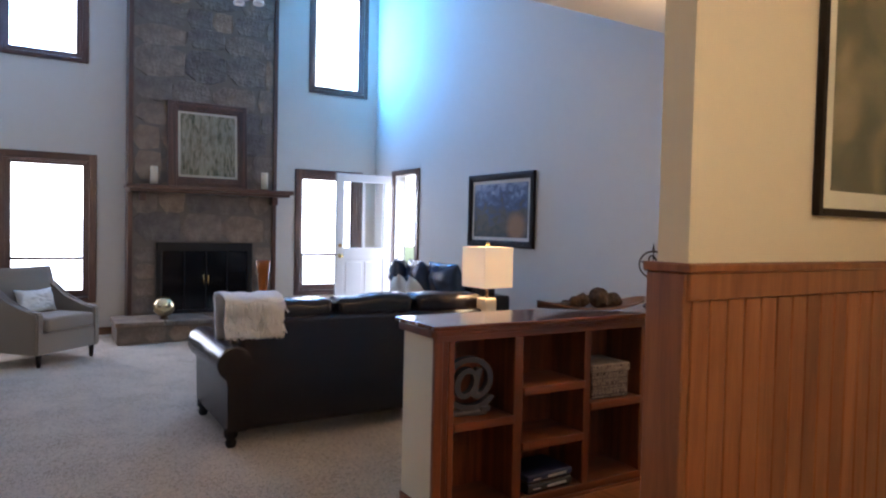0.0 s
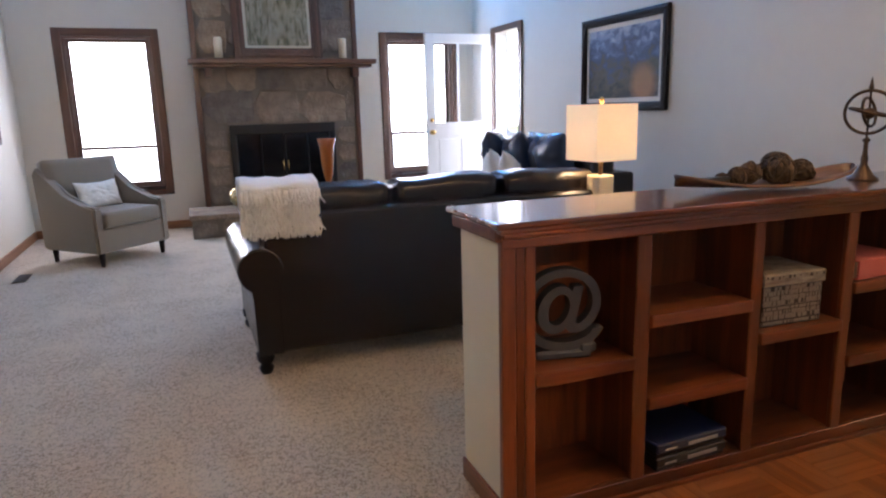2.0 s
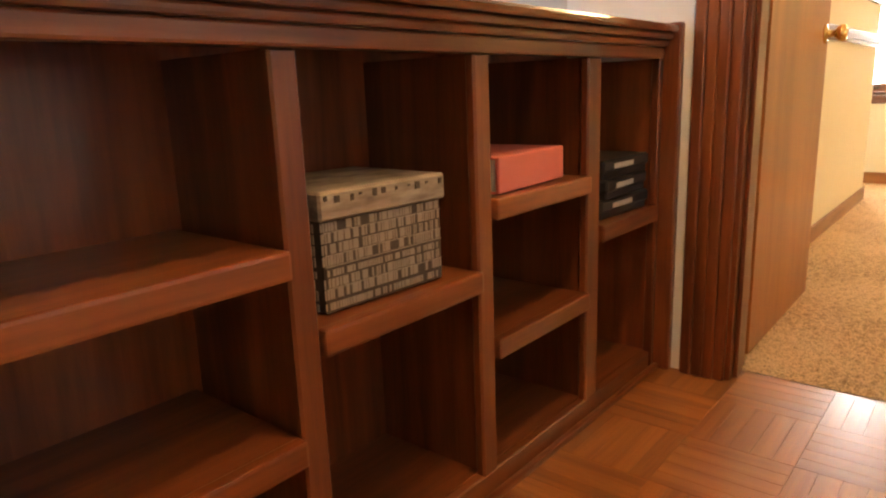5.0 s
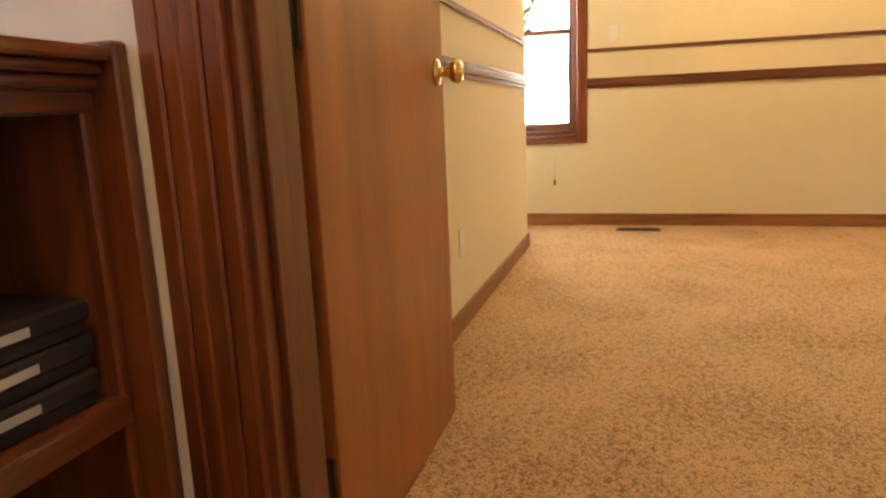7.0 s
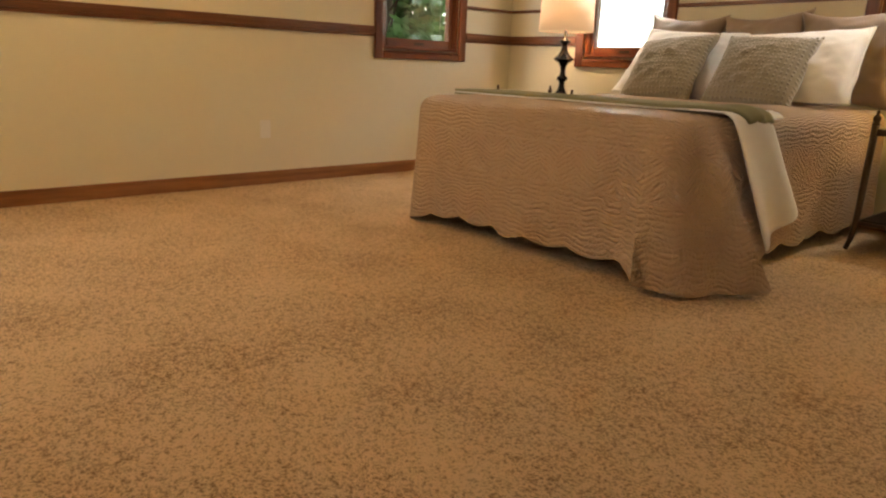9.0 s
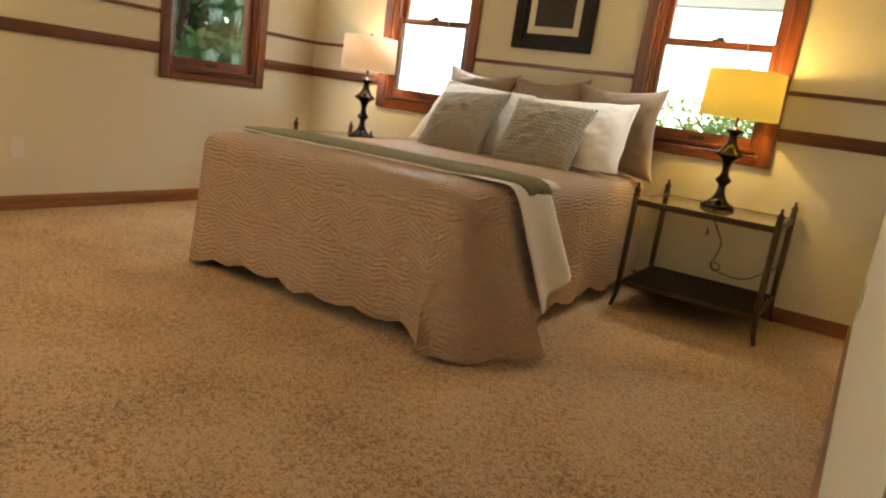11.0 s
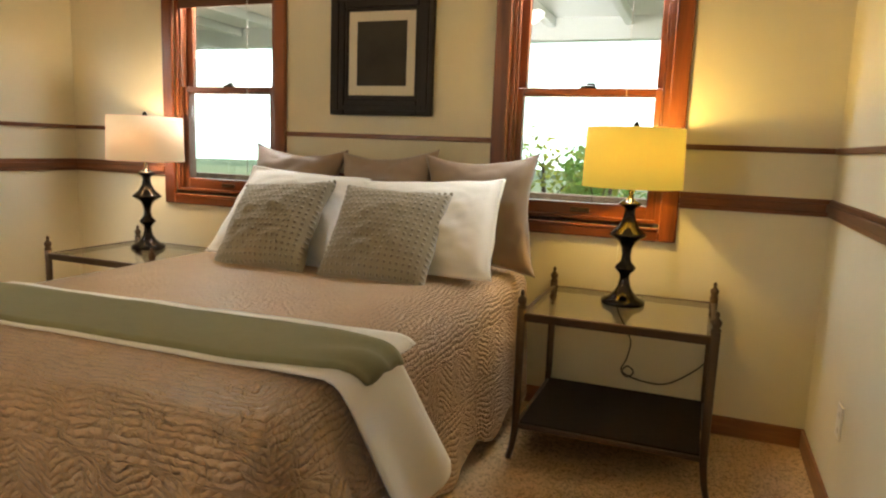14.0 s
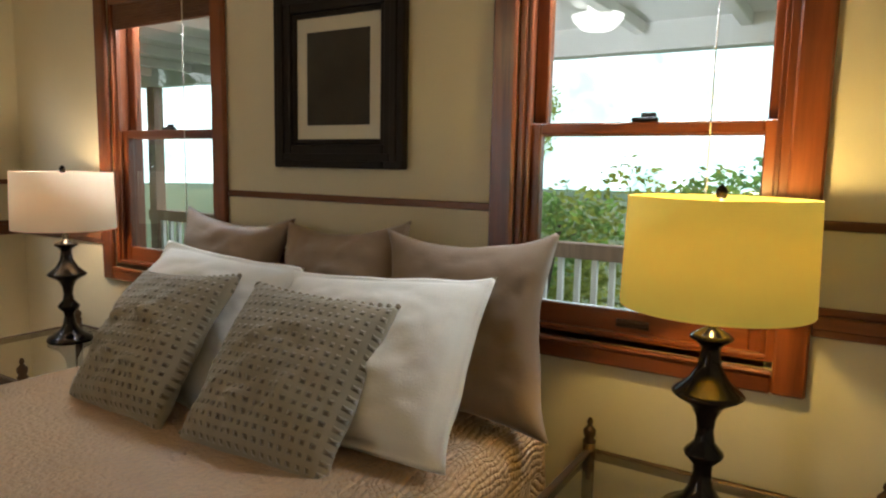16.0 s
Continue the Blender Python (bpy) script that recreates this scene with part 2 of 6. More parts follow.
WHITE_SATIN = mat("porch_white", (0.75, 0.77, 0.77), 0.6, scale=6, amount=0.08)
MAT_BOARD = mat("mat_board", (0.70, 0.67, 0.56), 0.9, scale=40, amount=0.04)


# ---- building helpers ----
def add_box(bm, x0, x1, y0, y1, z0, z1, bevel=0.0, seg=1):
    t = bmesh.new()
    bmesh.ops.create_cube(t, size=1.0)
    for v in t.verts:
        v.co = Vector(((x0 + x1) / 2 + v.co.x * (x1 - x0), (y0 + y1) / 2 + v.co.y * (y1 - y0), (z0 + z1) / 2 + v.co.z * (z1 - z0)))
    if bevel:
        bmesh.ops.bevel(t, geom=t.edges[:], offset=bevel, segments=seg, affect="EDGES", profile=0.6)
    merge(bm, t)
    return bm


def merge(bm, t, m=None):
    if m is not None:
        t.transform(m)
    me = bpy.data.meshes.new("tmp")
    t.to_mesh(me)
    t.free()
    bm.from_mesh(me)
    bpy.data.meshes.remove(me)


def box(x0, x1, y0, y1, z0, z1, bevel=0.0, seg=1):
    return add_box(bmesh.new(), x0, x1, y0, y1, z0, z1, bevel, seg)


def lathe(profile, seg=24, bm=None, at=(0, 0, 0)):
    """A turned shape round z from (radius, height) pairs, closed at both ends."""
    bm = bm or bmesh.new()
    rings = []
    for r, z in profile:
        rings.append([bm.verts.new((at[0] + r * math.cos(2 * math.pi * i / seg), at[1] + r * math.sin(2 * math.pi * i / seg), at[2] + z)) for i in range(seg)])
    for a, b in zip(rings, rings[1:]):
        for i in range(seg):
            bm.faces.new((a[i], a[(i + 1) % seg], b[(i + 1) % seg], b[i]))
    bm.faces.new(rings[0][::-1]), bm.faces.new(rings[-1])
    for f in bm.faces:
        f.smooth = True
    return bm


def tube(points, r, seg=10, bm=None, r_end=None, closed=False):
    """A round bar along points."""
    bm = bm or bmesh.new()
    pts = [Vector(p) for p in points]
    rings = []
    n = len(pts)
    for i, p in enumerate(pts):
        d = (pts[(i + 1) % n] - pts[i - 1]) if closed else (pts[min(i + 1, n - 1)] - pts[max(i - 1, 0)])
        d.normalize()
        side = d.cross(Vector((0, 0, 1)) if abs(d.z) < 0.95 else Vector((1, 0, 0))).normalized()
        up = side.cross(d)
        rr = r if r_end is None else r + (r_end - r) * i / (n - 1)
        rings.append([bm.verts.new(p + (side * math.cos(2 * math.pi * k / seg) + up * math.sin(2 * math.pi * k / seg)) * rr) for k in range(seg)])
    pairs = list(zip(rings, rings[1:])) + ([(rings[-1], rings[0])] if closed else [])
    for a, b in pairs:
        for k in range(seg):
            bm.faces.new((a[k], a[(k + 1) % seg], b[(k + 1) % seg], b[k])).smooth = True
    if not closed:
        bm.faces.new(rings[0][::-1]), bm.faces.new(rings[-1])
    return bm


def grid_mesh(nu, nv, fn, smooth=True):
    """A sheet from fn(u, v), u and v from 0 to 1."""
    bm = bmesh.new()
    vs = [[bm.verts.new(fn(i / nu, j / nv)) for j in range(nv + 1)] for i in range(nu + 1)]
    for i in range(nu):
        for j in range(nv):
            bm.faces.new((vs[i][j], vs[i + 1][j], vs[i + 1][j + 1], vs[i][j + 1])).smooth = smooth
    return bm


def thicken(bm, t):
    bmesh.ops.recalc_face_normals(bm, faces=bm.faces[:])
    bmesh.ops.solidify(bm, geom=bm.faces[:], thickness=t)
    return bm


def sphere(r, at=(0, 0, 0), seg=16, squash=1.0):
    bm = bmesh.new()
    bmesh.ops.create_uvsphere(bm, u_segments=seg, v_segments=max(seg // 2, 6), radius=r)
    for v in bm.verts:
        v.co = Vector((v.co.x + at[0], v.co.y + at[1], v.co.z * squash + at[2]))
    for f in bm.faces:
        f.smooth = True
    return bm


def mesh_of(name, bm, material):
    bmesh.ops.recalc_face_normals(bm, faces=bm.faces[:])
    me = bpy.data.meshes.new(name)
    bm.to_mesh(me)
    bm.free()
    me.materials.append(material)
    return me


def part(name, bm, material, parent, label=""):
    ob = new(name, mesh_of(name, bm, material))
    ob.parent = parent
    return tagged(ob, label)


def piece(name, me, parent, m):
    ob = new(name, me)
    ob.parent = parent
    ob.matrix_basis = m
    return ob


def thing(name, m, label, category, group=""):
    ob = new(name)
    ob.matrix_basis = m
    return tagged(ob, label, category, group)


def solid(name, bm, material, label="", category="", kind="structure", m=None):
    ob = new(name, mesh_of(name, bm, material))
    if m is not None:
        ob.matrix_basis = m
    return tagged(ob, label, category, "", kind)


def text_mesh(body, size, depth, bold=0.0):
    cu = bpy.data.curves.new("letters", "FONT")
    cu.body, cu.size, cu.extrude, cu.offset = body, size, depth / 2, bold
    cu.align_x = "CENTER"
    ob = bpy.data.objects.new("letters", cu)
    me = bpy.data.meshes.new_from_object(ob)
    bpy.data.objects.remove(ob)
    bm = bmesh.new()
    bm.from_mesh(me)
    bpy.data.meshes.remove(me)
    return bm


def wall(name, p0, p1, out, thick, z0, top, holes, material, label):
    """A wall from p0 to p1 whose room face lies on that line; out: unit way to its back; holes: (start, end, sill, head) along it."""
    p0, p1, out = Vector((*p0, 0)), Vector((*p1, 0)), Vector((*out, 0))
    length = (p1 - p0).length
    way = (p1 - p0) / length
    tops = top if callable(top) else (lambda s: top)
    us = sorted({0.0, length, *[h[0] for h in holes], *[h[1] for h in holes]})
    zs = sorted({z0, *[h[2] for h in holes], *[h[3] for h in holes]})
    zs = [z for z in zs if z >= z0] + [None]
    bm = bmesh.new()
    cache = {}

    def vert(i, j, k):
        if (i, j, k) not in cache:
            z = zs[j] if zs[j] is not None else tops(us[i])
            cache[i, j, k] = bm.verts.new(p0 + way * us[i] + out * thick * k + Vector((0, 0, z)))
        return cache[i, j, k]

    def full(i, j):
        if not (0 <= i < len(us) - 1 and 0 <= j < len(zs) - 1):
            return False
        c = (us[i] + us[i + 1]) / 2
        zc = (zs[j] + zs[j + 1]) / 2 if zs[j + 1] is not None else zs[j] + 0.01
        return not any(h[0] < c < h[1] and h[2] < zc < h[3] for h in holes)

    for i in range(len(us) - 1):
        for j in range(len(zs) - 1):
            if not full(i, j):
                continue
            for k in (0, 1):
                bm.faces.new((vert(i, j, k), vert(i + 1, j, k), vert(i + 1, j + 1, k), vert(i, j + 1, k)))
            for (di, dj, a, b) in ((-1, 0, (i, j), (i, j + 1)), (1, 0, (i + 1, j), (i + 1, j + 1)), (0, -1, (i, j), (i + 1, j)), (0, 1, (i, j + 1), (i + 1, j + 1))):
                if not full(i + di, j + dj):
                    bm.faces.new((vert(*a, 0), vert(*b, 0), vert(*b, 1), vert(*a, 1)))
    return solid(name, bm, material, label, "wall")


# ---- the shell ----
WEST, EAST, SOUTH, NORTH = 2.34, 6.45, -4.88, -0.02
LIV_R, LIV_L, LIV_F, HALL_W = 2.77, -2.41, 6.566, 2.20


def slope(y):
    return max(2.62, 2.537 + 0.425 * y)


# living room
wall("wall_fireplace", (LIV_L, LIV_F), (LIV_R, LIV_F), (0, 1), 0.16, 0, slope(LIV_F) + 0.02,
     [(0.41 + 0.08, 1.44 - 0.08, 0.48, 2.12), (0.41 + 0.06, 1.34 - 0.06, 3.35, 4.80), (3.93 + 0.08, 4.96 - 0.08, 0.48, 2.12), (4.106 + 0.06, 5.017 - 0.06, 3.35, 4.80)],
     PAINT_GREY, "tall greige painted wall with the stone chimney")
wall("wall_living_east", (LIV_R, 0.30), (LIV_R, LIV_F), (1, 0), 0.16, 0, lambda s: slope(0.30 + s) + 0.02, [(4.98, 5.60, 0.0, 2.13)], PAINT_GREY, "tall greige wall under the sloped ceiling")
wall("wall_living_west", (LIV_L, 0.5), (LIV_L, LIV_F), (-1, 0), 0.16, 0, lambda s: slope(0.5 + s) + 0.02, [(2.41, 3.39, 0.0, 2.48)], PAINT_GREY, "tall greige side wall with a doorway")
wall("wall_hall_west", (-1.80, -1.17), (-1.80, 0.5), (-1, 0), 0.61, 0, lambda s: 2.62, [], PAINT_CREAM, "short cream wall with a light switch")
wall("wall_foyer_west", (-2.41, -5.2), (-2.41, -1.17), (-1, 0), 0.14, 0, 2.62, [], PAINT_CREAM, "cream foyer wall")
wall("wall_foyer_south", (-2.55, -5.2), (1.64, -5.2), (0, -1), 0.14, 0, 2.62, [], PAINT_CREAM, "cream foyer end wall")
wall("wall_foyer_east", (1.5, -5.2), (1.5, -1.27), (1, 0), 0.14, 0, 2.62, [], PAINT_CREAM, "cream foyer side wall")
WALL_HALL = wall("wall_hall_south", (0.13, -1.15), (HALL_W, -1.15), (0, -1), 0.12, 0, 2.62, [], PAINT_CREAM, "cream hall wall with pine wainscot")
# door wall between hall and bedroom, and the return behind the bookcase
wall("wall_door", (HALL_W, -1.27), (HALL_W, 0.30), (1, 0), 0.134, 0, 2.62, [(0.20, 1.075, 0.0, 2.08)], PAINT_WHITE, "off-white wall with the bedroom doorway")
wall("wall_return", (HALL_W + 0.134, 0.30), (LIV_R + 0.16, 0.30), (0, -1), 0.15, 0, 2.66, [], PAINT_GREY, "short greige wall return")
# bedroom
wall("wall_bed_west", (WEST, SOUTH), (WEST, -1.27), (-1, 0), 0.12, 0, 2.5, [], PAINT_CREAM, "cream bedroom wall with two rails")
wall("wall_bed_west_door", (WEST, -1.27), (WEST, NORTH), (-1, 0), 0.006, 0, 2.5, [(0.20, 1.075, 0.0, 2.08)], PAINT_CREAM, "cream bedroom wall round the doorway")
wall("wall_bed_north", (WEST, NORTH), (5.62, NORTH), (0, 1), 0.12, 0, 2.5, [], PAINT_CREAM, "cream bedroom wall with two rails")
wall("wall_alcove_west", (5.62, NORTH + 0.12), (5.62, 1.3), (-1, 0), 0.12, 0, 2.5, [], PAINT_CREAM, "cream alcove wall")
wall("wall_alcove_north", (5.50, 1.3), (EAST + 0.14, 1.3), (0, 1), 0.12, 0, 2.5, [], PAINT_CREAM, "cream alcove wall")
wall("wall_bed_east", (EAST, SOUTH - 0.14), (EAST, 1.3), (1, 0), 0.14, 0, 2.5,
     [(0.14 + 0.522 + 0.07, 0.14 + 1.397 - 0.07, 0.905, 2.10), (0.14 + 4.547 + 0.07, 0.14 + 5.41 - 0.07, 0.672, 2.10)], PAINT_CREAM, "cream bedroom wall with two windows")
wall("wall_bed_south", (WEST - 0.12, SOUTH), (EAST, SOUTH), (0, -1), 0.14, 0, 2.5,
     [(0.12 + 0.582 + 0.07, 0.12 + 1.441 - 0.07, 0.905, 2.10), (0.12 + 2.578 + 0.07, 0.12 + 3.404 - 0.07, 0.905, 2.10)], PAINT_CREAM, "cream bedroom wall behind the bed")

# floors and ceilings
solid("floor_bedroom", box(HALL_W + 0.09, EAST, SOUTH, 1.3, -0.12, 0.0), CARPET_BED, "tan flecked bedroom carpet", "carpet")
solid("floor_living", box(LIV_L, LIV_R, 0.0, LIV_F, -0.12, -0.002), CARPET_LIV, "beige flecked living room carpet", "carpet")
FLOOR_HALL = solid("floor_hall", box(-2.41, HALL_W + 0.09, -5.2, 0.0, -0.12, -0.012), PARQUET_X, "warm parquet wood floor", "floor")
solid("ceiling_bedroom", add_box(box(WEST, EAST + 0.14, SOUTH - 0.14, NORTH + 0.12, 2.5, 2.6), 5.50, EAST + 0.14, NORTH + 0.12, 1.42, 2.5, 2.6), CEIL, "pale flat ceiling", "ceiling")
solid("ceiling_hall", box(-2.55, HALL_W + 0.134, -5.34, 0.0, 2.62, 2.72), CEIL, "pale flat hall ceiling", "ceiling")
cb = bmesh.new()
YK = (2.62 - 2.537) / 0.425
rows = [[cb.verts.new((x, y, slope(y) + 0.003 + d)) for y in (0.0, YK, LIV_F + 0.16)] for x in (LIV_L - 0.16, LIV_R + 0.16) for d in (0.0, 0.12)]
for i in range(2):
    for a, b in ((0, 2), (1, 3), (0, 1), (2, 3)):
        cb.faces.new((rows[a][i], rows[a][i + 1], rows[b][i + 1], rows[b][i]))
for i in (0, 2):
    cb.faces.new((rows[0][i], rows[1][i], rows[3][i], rows[2][i]))
solid("ceiling_living", cb, CEIL, "high sloped ceiling", "ceiling")
LAWN = mat("lawn", (0.14, 0.19, 0.08), 0.95, scale=3, amount=0.5, bump=0.6, bump_scale=20)
solid("ground", box(-300, 300, -300, 300, -0.8, -0.6), LAWN, "grassy ground round the house", "ground")


# ---- windows, doors and trim ----
BLIND = mat("woven_blind", (0.17, 0.078, 0.042), 0.8, spot=(0.09, 0.04, 0.022), scale=40, amount=0.4, bump=0.4, bump_scale=180, stretch=(0.3, 1, 2))
def window(m, w, z0, z1, meet, label, wood_z, wood_x, sashes=True, casing=0.075, blind=0.0, sill=0.07, latch=True):
    """A wooden window; local x runs along the wall, y to the outside, and the wall's face is y = 0."""
    win = thing("window", m, label, "window")
    tagged(win, kind="structure")
    h = w / 2
    fr = part("window_frame", box(-h, -h + casing, -0.022, 0.0, z0, z1, 0.006), wood_z, win)
    for x0, x1 in ((h - casing, h),):
        part("window_frame", box(x0, x1, -0.022, 0.0, z0, z1, 0.006), wood_z, win)
    part("window_frame", box(-h + casing, h - casing, -0.022, 0.0, z1 - casing, z1, 0.006), wood_x, win)
    apron = add_box(box(-h + casing, h - casing, -0.022, 0.0, z0, z0 + casing * 0.62, 0.006), -h + casing, h - casing, -0.028, 0.0, z0 + casing * 0.62, z0 + casing * 0.78, 0.004)
    part("window_sill", apron, wood_x, win)
    i = h - casing
    zi, zt = z0 + casing * 0.78, z1 - casing
    for s in (-1, 1):
        part("jamb", box(min(s * i, s * (i - 0.02)), max(s * i, s * (i - 0.02)), 0.0, 0.14, zi, zt, 0.002), wood_z, win)
        part("stop", box(min(s * (i - 0.02), s * (i - 0.034)), max(s * (i - 0.02), s * (i - 0.034)), 0.012, 0.03, zi, zt, 0.003), wood_z, win)
    part("jamb", box(-i + 0.02, i - 0.02, 0.0, 0.14, zt - 0.02, zt), wood_x, win)
    part("jamb", box(-i + 0.02, i - 0.02, 0.0, 0.14, zi, zi + 0.02), wood_x, win)
    part("stool", box(-i + 0.02, i - 0.02, 0.0, 0.031, zi + 0.02, zi + 0.032, 0.003), wood_x, win)
    k = i - 0.02
    r = 0.042

    def sash(a, b, y, bottom):
        ob = part("sash", box(-k, -k + r, y, y + 0.035, a, b, 0.004), wood_z, win)
        part("stile", box(k - r, k, y, y + 0.035, a, b, 0.004), wood_z, ob)
        part("rail", box(-k + r, k - r, y, y + 0.035, a, a + bottom, 0.004), wood_x, ob)
        part("rail", box(-k + r, k - r, y, y + 0.035, b - 0.032, b, 0.004), wood_x, ob)
        pane = part("pane", box(-k + r, k - r, y + 0.015, y + 0.019, a + bottom, b - 0.032), GLASS, ob)
        pane.visible_shadow = False
        return ob
    if sashes:
        low = sash(zi + 0.02, meet + 0.018, 0.032, sill)
        sash(meet - 0.018, zt - 0.02, 0.075, 0.034)
        if latch:
            part("sash_lock", add_box(box(-0.035, 0.035, 0.030, 0.055, meet + 0.018, meet + 0.03, 0.004), -0.012, 0.03, 0.036, 0.05, meet + 0.03, meet + 0.042, 0.004), BLACK_METAL, low, "dark metal lock")
            part("lift_handle", add_box(box(-0.045, 0.045, 0.024, 0.032, zi + 0.045, zi + 0.052, 0.002), -0.045, 0.045, 0.026, 0.032, zi + 0.052, zi + 0.067, 0.002), BRONZE, low, "small bronze handle")
    else:
        sash(zi + 0.02, zt - 0.02, 0.05, 0.05)
    if blind:
        bl = part("roll_blind", box(-k + 0.004, k - 0.004, -0.012, 0.03, zt - 0.075, zt - 0.02, 0.01, 2), BLIND, win, "gathered brown woven blind")
        n = 9
        for q in range(n):
            part("blind_slat", box(-k + 0.006, k - 0.006, 0.004, 0.024, zt - 0.075 - blind * (q + 1) / n, zt - 0.075 - blind * q / n - 0.001, 0.003), BLIND, bl)
        part("pull_cord", tube([(k - 0.16, 0.0, zt - 0.1), (k - 0.16, -0.004, zt - 0.6), (k - 0.163, 0.0, z0 + 0.2)], 0.0022, 6), WHITE_CLOTH, win)
    return win


LAB_S = "red-stained wooden sash window above the bed's side table"
w = window(pose(3.3505, SOUTH, 0, 0, 0, 180), 0.859, 0.83, 2.17, 1.475, LAB_S, OAK, OAK_X, blind=0.10)
w2 = window(pose(5.331, SOUTH, 0, 0, 0, 180), 0.826, 0.83, 2.17, 1.475, LAB_S, OAK, OAK_X, blind=0.10)
w3 = window(pose(EAST, -3.9205, 0, 0, 0, -90), 0.875, 0.836, 2.17, 1.475, "red-stained wooden sash window looking on leaves", OAK, OAK_X, blind=0.10)
w4 = window(pose(EAST, 0.0985, 0, 0, 0, -90), 0.863, 0.602, 2.17, 1.395, "red-stained wooden sash window in the alcove", OAK, OAK_X, blind=0.06)
# living room windows
window(pose(-1.487, LIV_F, 0, 0, 0, 0), 1.03, 0.40, 2.20, 0.94, "tall brown-framed window flooded with daylight", BROWN_Z, BROWN_X, casing=0.085, latch=False)
window(pose(2.035, LIV_F, 0, 0, 0, 0), 1.03, 0.40, 2.20, 0.98, "tall brown-framed window beside the open door", BROWN_Z, BROWN_X, casing=0.085, latch=False)
window(pose(-1.535, LIV_F, 0, 0, 0, 0), 0.93, 3.29, 4.86, 4.0, "high brown-framed window beside the chimney", BROWN_Z, BROWN_X, sashes=False, casing=0.065)
window(pose(2.1515, LIV_F, 0, 0, 0, 0), 0.911, 3.29, 4.86, 4.0, "high brown-framed window beside the chimney", BROWN_Z, BROWN_X, sashes=False, casing=0.065)


def trim_run(name, a, b, face, z0, z1, depth, materials, profile=True):
    """A horizontal moulding along a wall from a to b; face: ('x' or 'y', place, way into the room)."""
    ax, at, way = face
    bm = bmesh.new()
    steps = ((0.0, 0.28, 0.6), (0.28, 0.72, 1.0), (0.72, 1.0, 0.55)) if profile else ((0.0, 1.0, 1.0),)
    for lo, hi, d in steps:
        za, zb = z0 + (z1 - z0) * lo, z0 + (z1 - z0) * hi
        p, q = sorted((at, at + way * depth * d))
        if ax == "y":
            add_box(bm, a, b, p, q, za, zb, min(0.003, depth * 0.2))
        else:
            add_box(bm, p, q, a, b, za, zb, min(0.003, depth * 0.2))
    return solid(name, bm, materials[0] if ax == "y" else materials[1], "stained wood " + name.replace("_", " ").rstrip("0123456789 ") + " along the wall", "trim")


RAILS, BASES = (RAIL_X, RAIL_Y), (BASE_X, BASE_Y)
S_SPANS, E_SPANS, N_SPANS, W_SPANS = [(WEST, 2.92), (3.781, 4.918), (5.745, EAST)], [(SOUTH, -4.358), (-3.483, -0.333), (0.53, 1.3)], [(WEST + 0.1, 5.62)], [(SOUTH, -1.16)]
for spans, face in ((S_SPANS, ("y", SOUTH, 1)), (E_SPANS, ("x", EAST, -1)), (N_SPANS, ("y", NORTH, -1)), (W_SPANS, ("x", WEST, 1)), ([(NORTH + 0.002, 1.3)], ("x", 5.62, 1))):
    for a, b in spans:
        trim_run("chair_rail", a, b, face, 0.985, 1.055, 0.024, RAILS)
        trim_run("picture_rail", a, b, face, 1.235, 1.258, 0.014, RAILS, False)
for a, b, face in ((WEST, EAST, ("y", SOUTH, 1)), (SOUTH + 0.014, 1.3, ("x", EAST, -1)), (WEST + 0.1, 5.62, ("y", NORTH, -1)), (SOUTH + 0.014, -1.16, ("x", WEST, 1)), (NORTH, 1.3, ("x", 5.62, 1))):
    trim_run("baseboard", a, b, face, 0.0, 0.085, 0.014, BASES, False)
for a, b, face in ((LIV_L, -0.70, ("y", LIV_F, -1)), (1.20, LIV_R, ("y", LIV_F, -1)), (0.5, 2.66, ("x", LIV_L, 1)), (3.82, LIV_F, ("x", LIV_L, 1)), (0.30, 5.18, ("x", LIV_R, -1))):
    trim_run("baseboard", a, b, face, 0.0, 0.09, 0.014, BASES, False)

# bedroom doorway: jambs, casings on both sides, open door
D0, D1, DH = -0.195, -1.07, 2.08
door_trim = thing("door_frame", pose(0, 0, 0), "red-stained wooden door frame of the bedroom doorway", "door frame")
tagged(door_trim, kind="structure")


def casing(x_face, way, y0, y1, z0, z1, along):
    """Fluted casing board standing proud of a wall facing along x."""
    bm = bmesh.new()
    if along == "z":
        n = 4
        for i, d in enumerate((0.024, 0.021, 0.0225, 0.018)):
            a, b = y0 + (y1 - y0) * i / n, y0 + (y1 - y0) * (i + 1) / n
            p, q = sorted((x_face, x_face + way * d))
            add_box(bm, p, q, min(a, b), max(a, b), z0, z1, 0.004)
    else:
        p, q = sorted((x_face, x_face + way * 0.02))
        add_box(bm, p, q, min(y0, y1), max(y0, y1), z0, z1, 0.004)
    return bm


for xf, way in ((HALL_W, -1), (WEST, 1)):
    part("casing", casing(xf, way, D0 + 0.115, D0 - 0.006, 0, DH + 0.11, "z"), OAK, door_trim)
    part("casing", casing(xf, way, D1 - 0.085, D1 - 0.01, 0, DH + 0.11, "z"), OAK, door_trim)
    part("casing", casing(xf, way, D0 + 0.01, D1 - 0.01, DH, DH + 0.09, "x"), OAK_Y, door_trim)
part("jamb", add_box(box(HALL_W - 0.002, WEST + 0.002, D0 - 0.018, D0, 0, DH, 0.002), HALL_W + 0.03, HALL_W + 0.075, D0 - 0.030, D0 - 0.018, 0, DH, 0.002), OAK, door_trim)
part("jamb", add_box(box(HALL_W - 0.002, WEST + 0.002, D1, D1 + 0.018, 0, DH, 0.002), HALL_W + 0.03, HALL_W + 0.075, D1 + 0.018, D1 + 0.030, 0, DH, 0.002), OAK, door_trim)
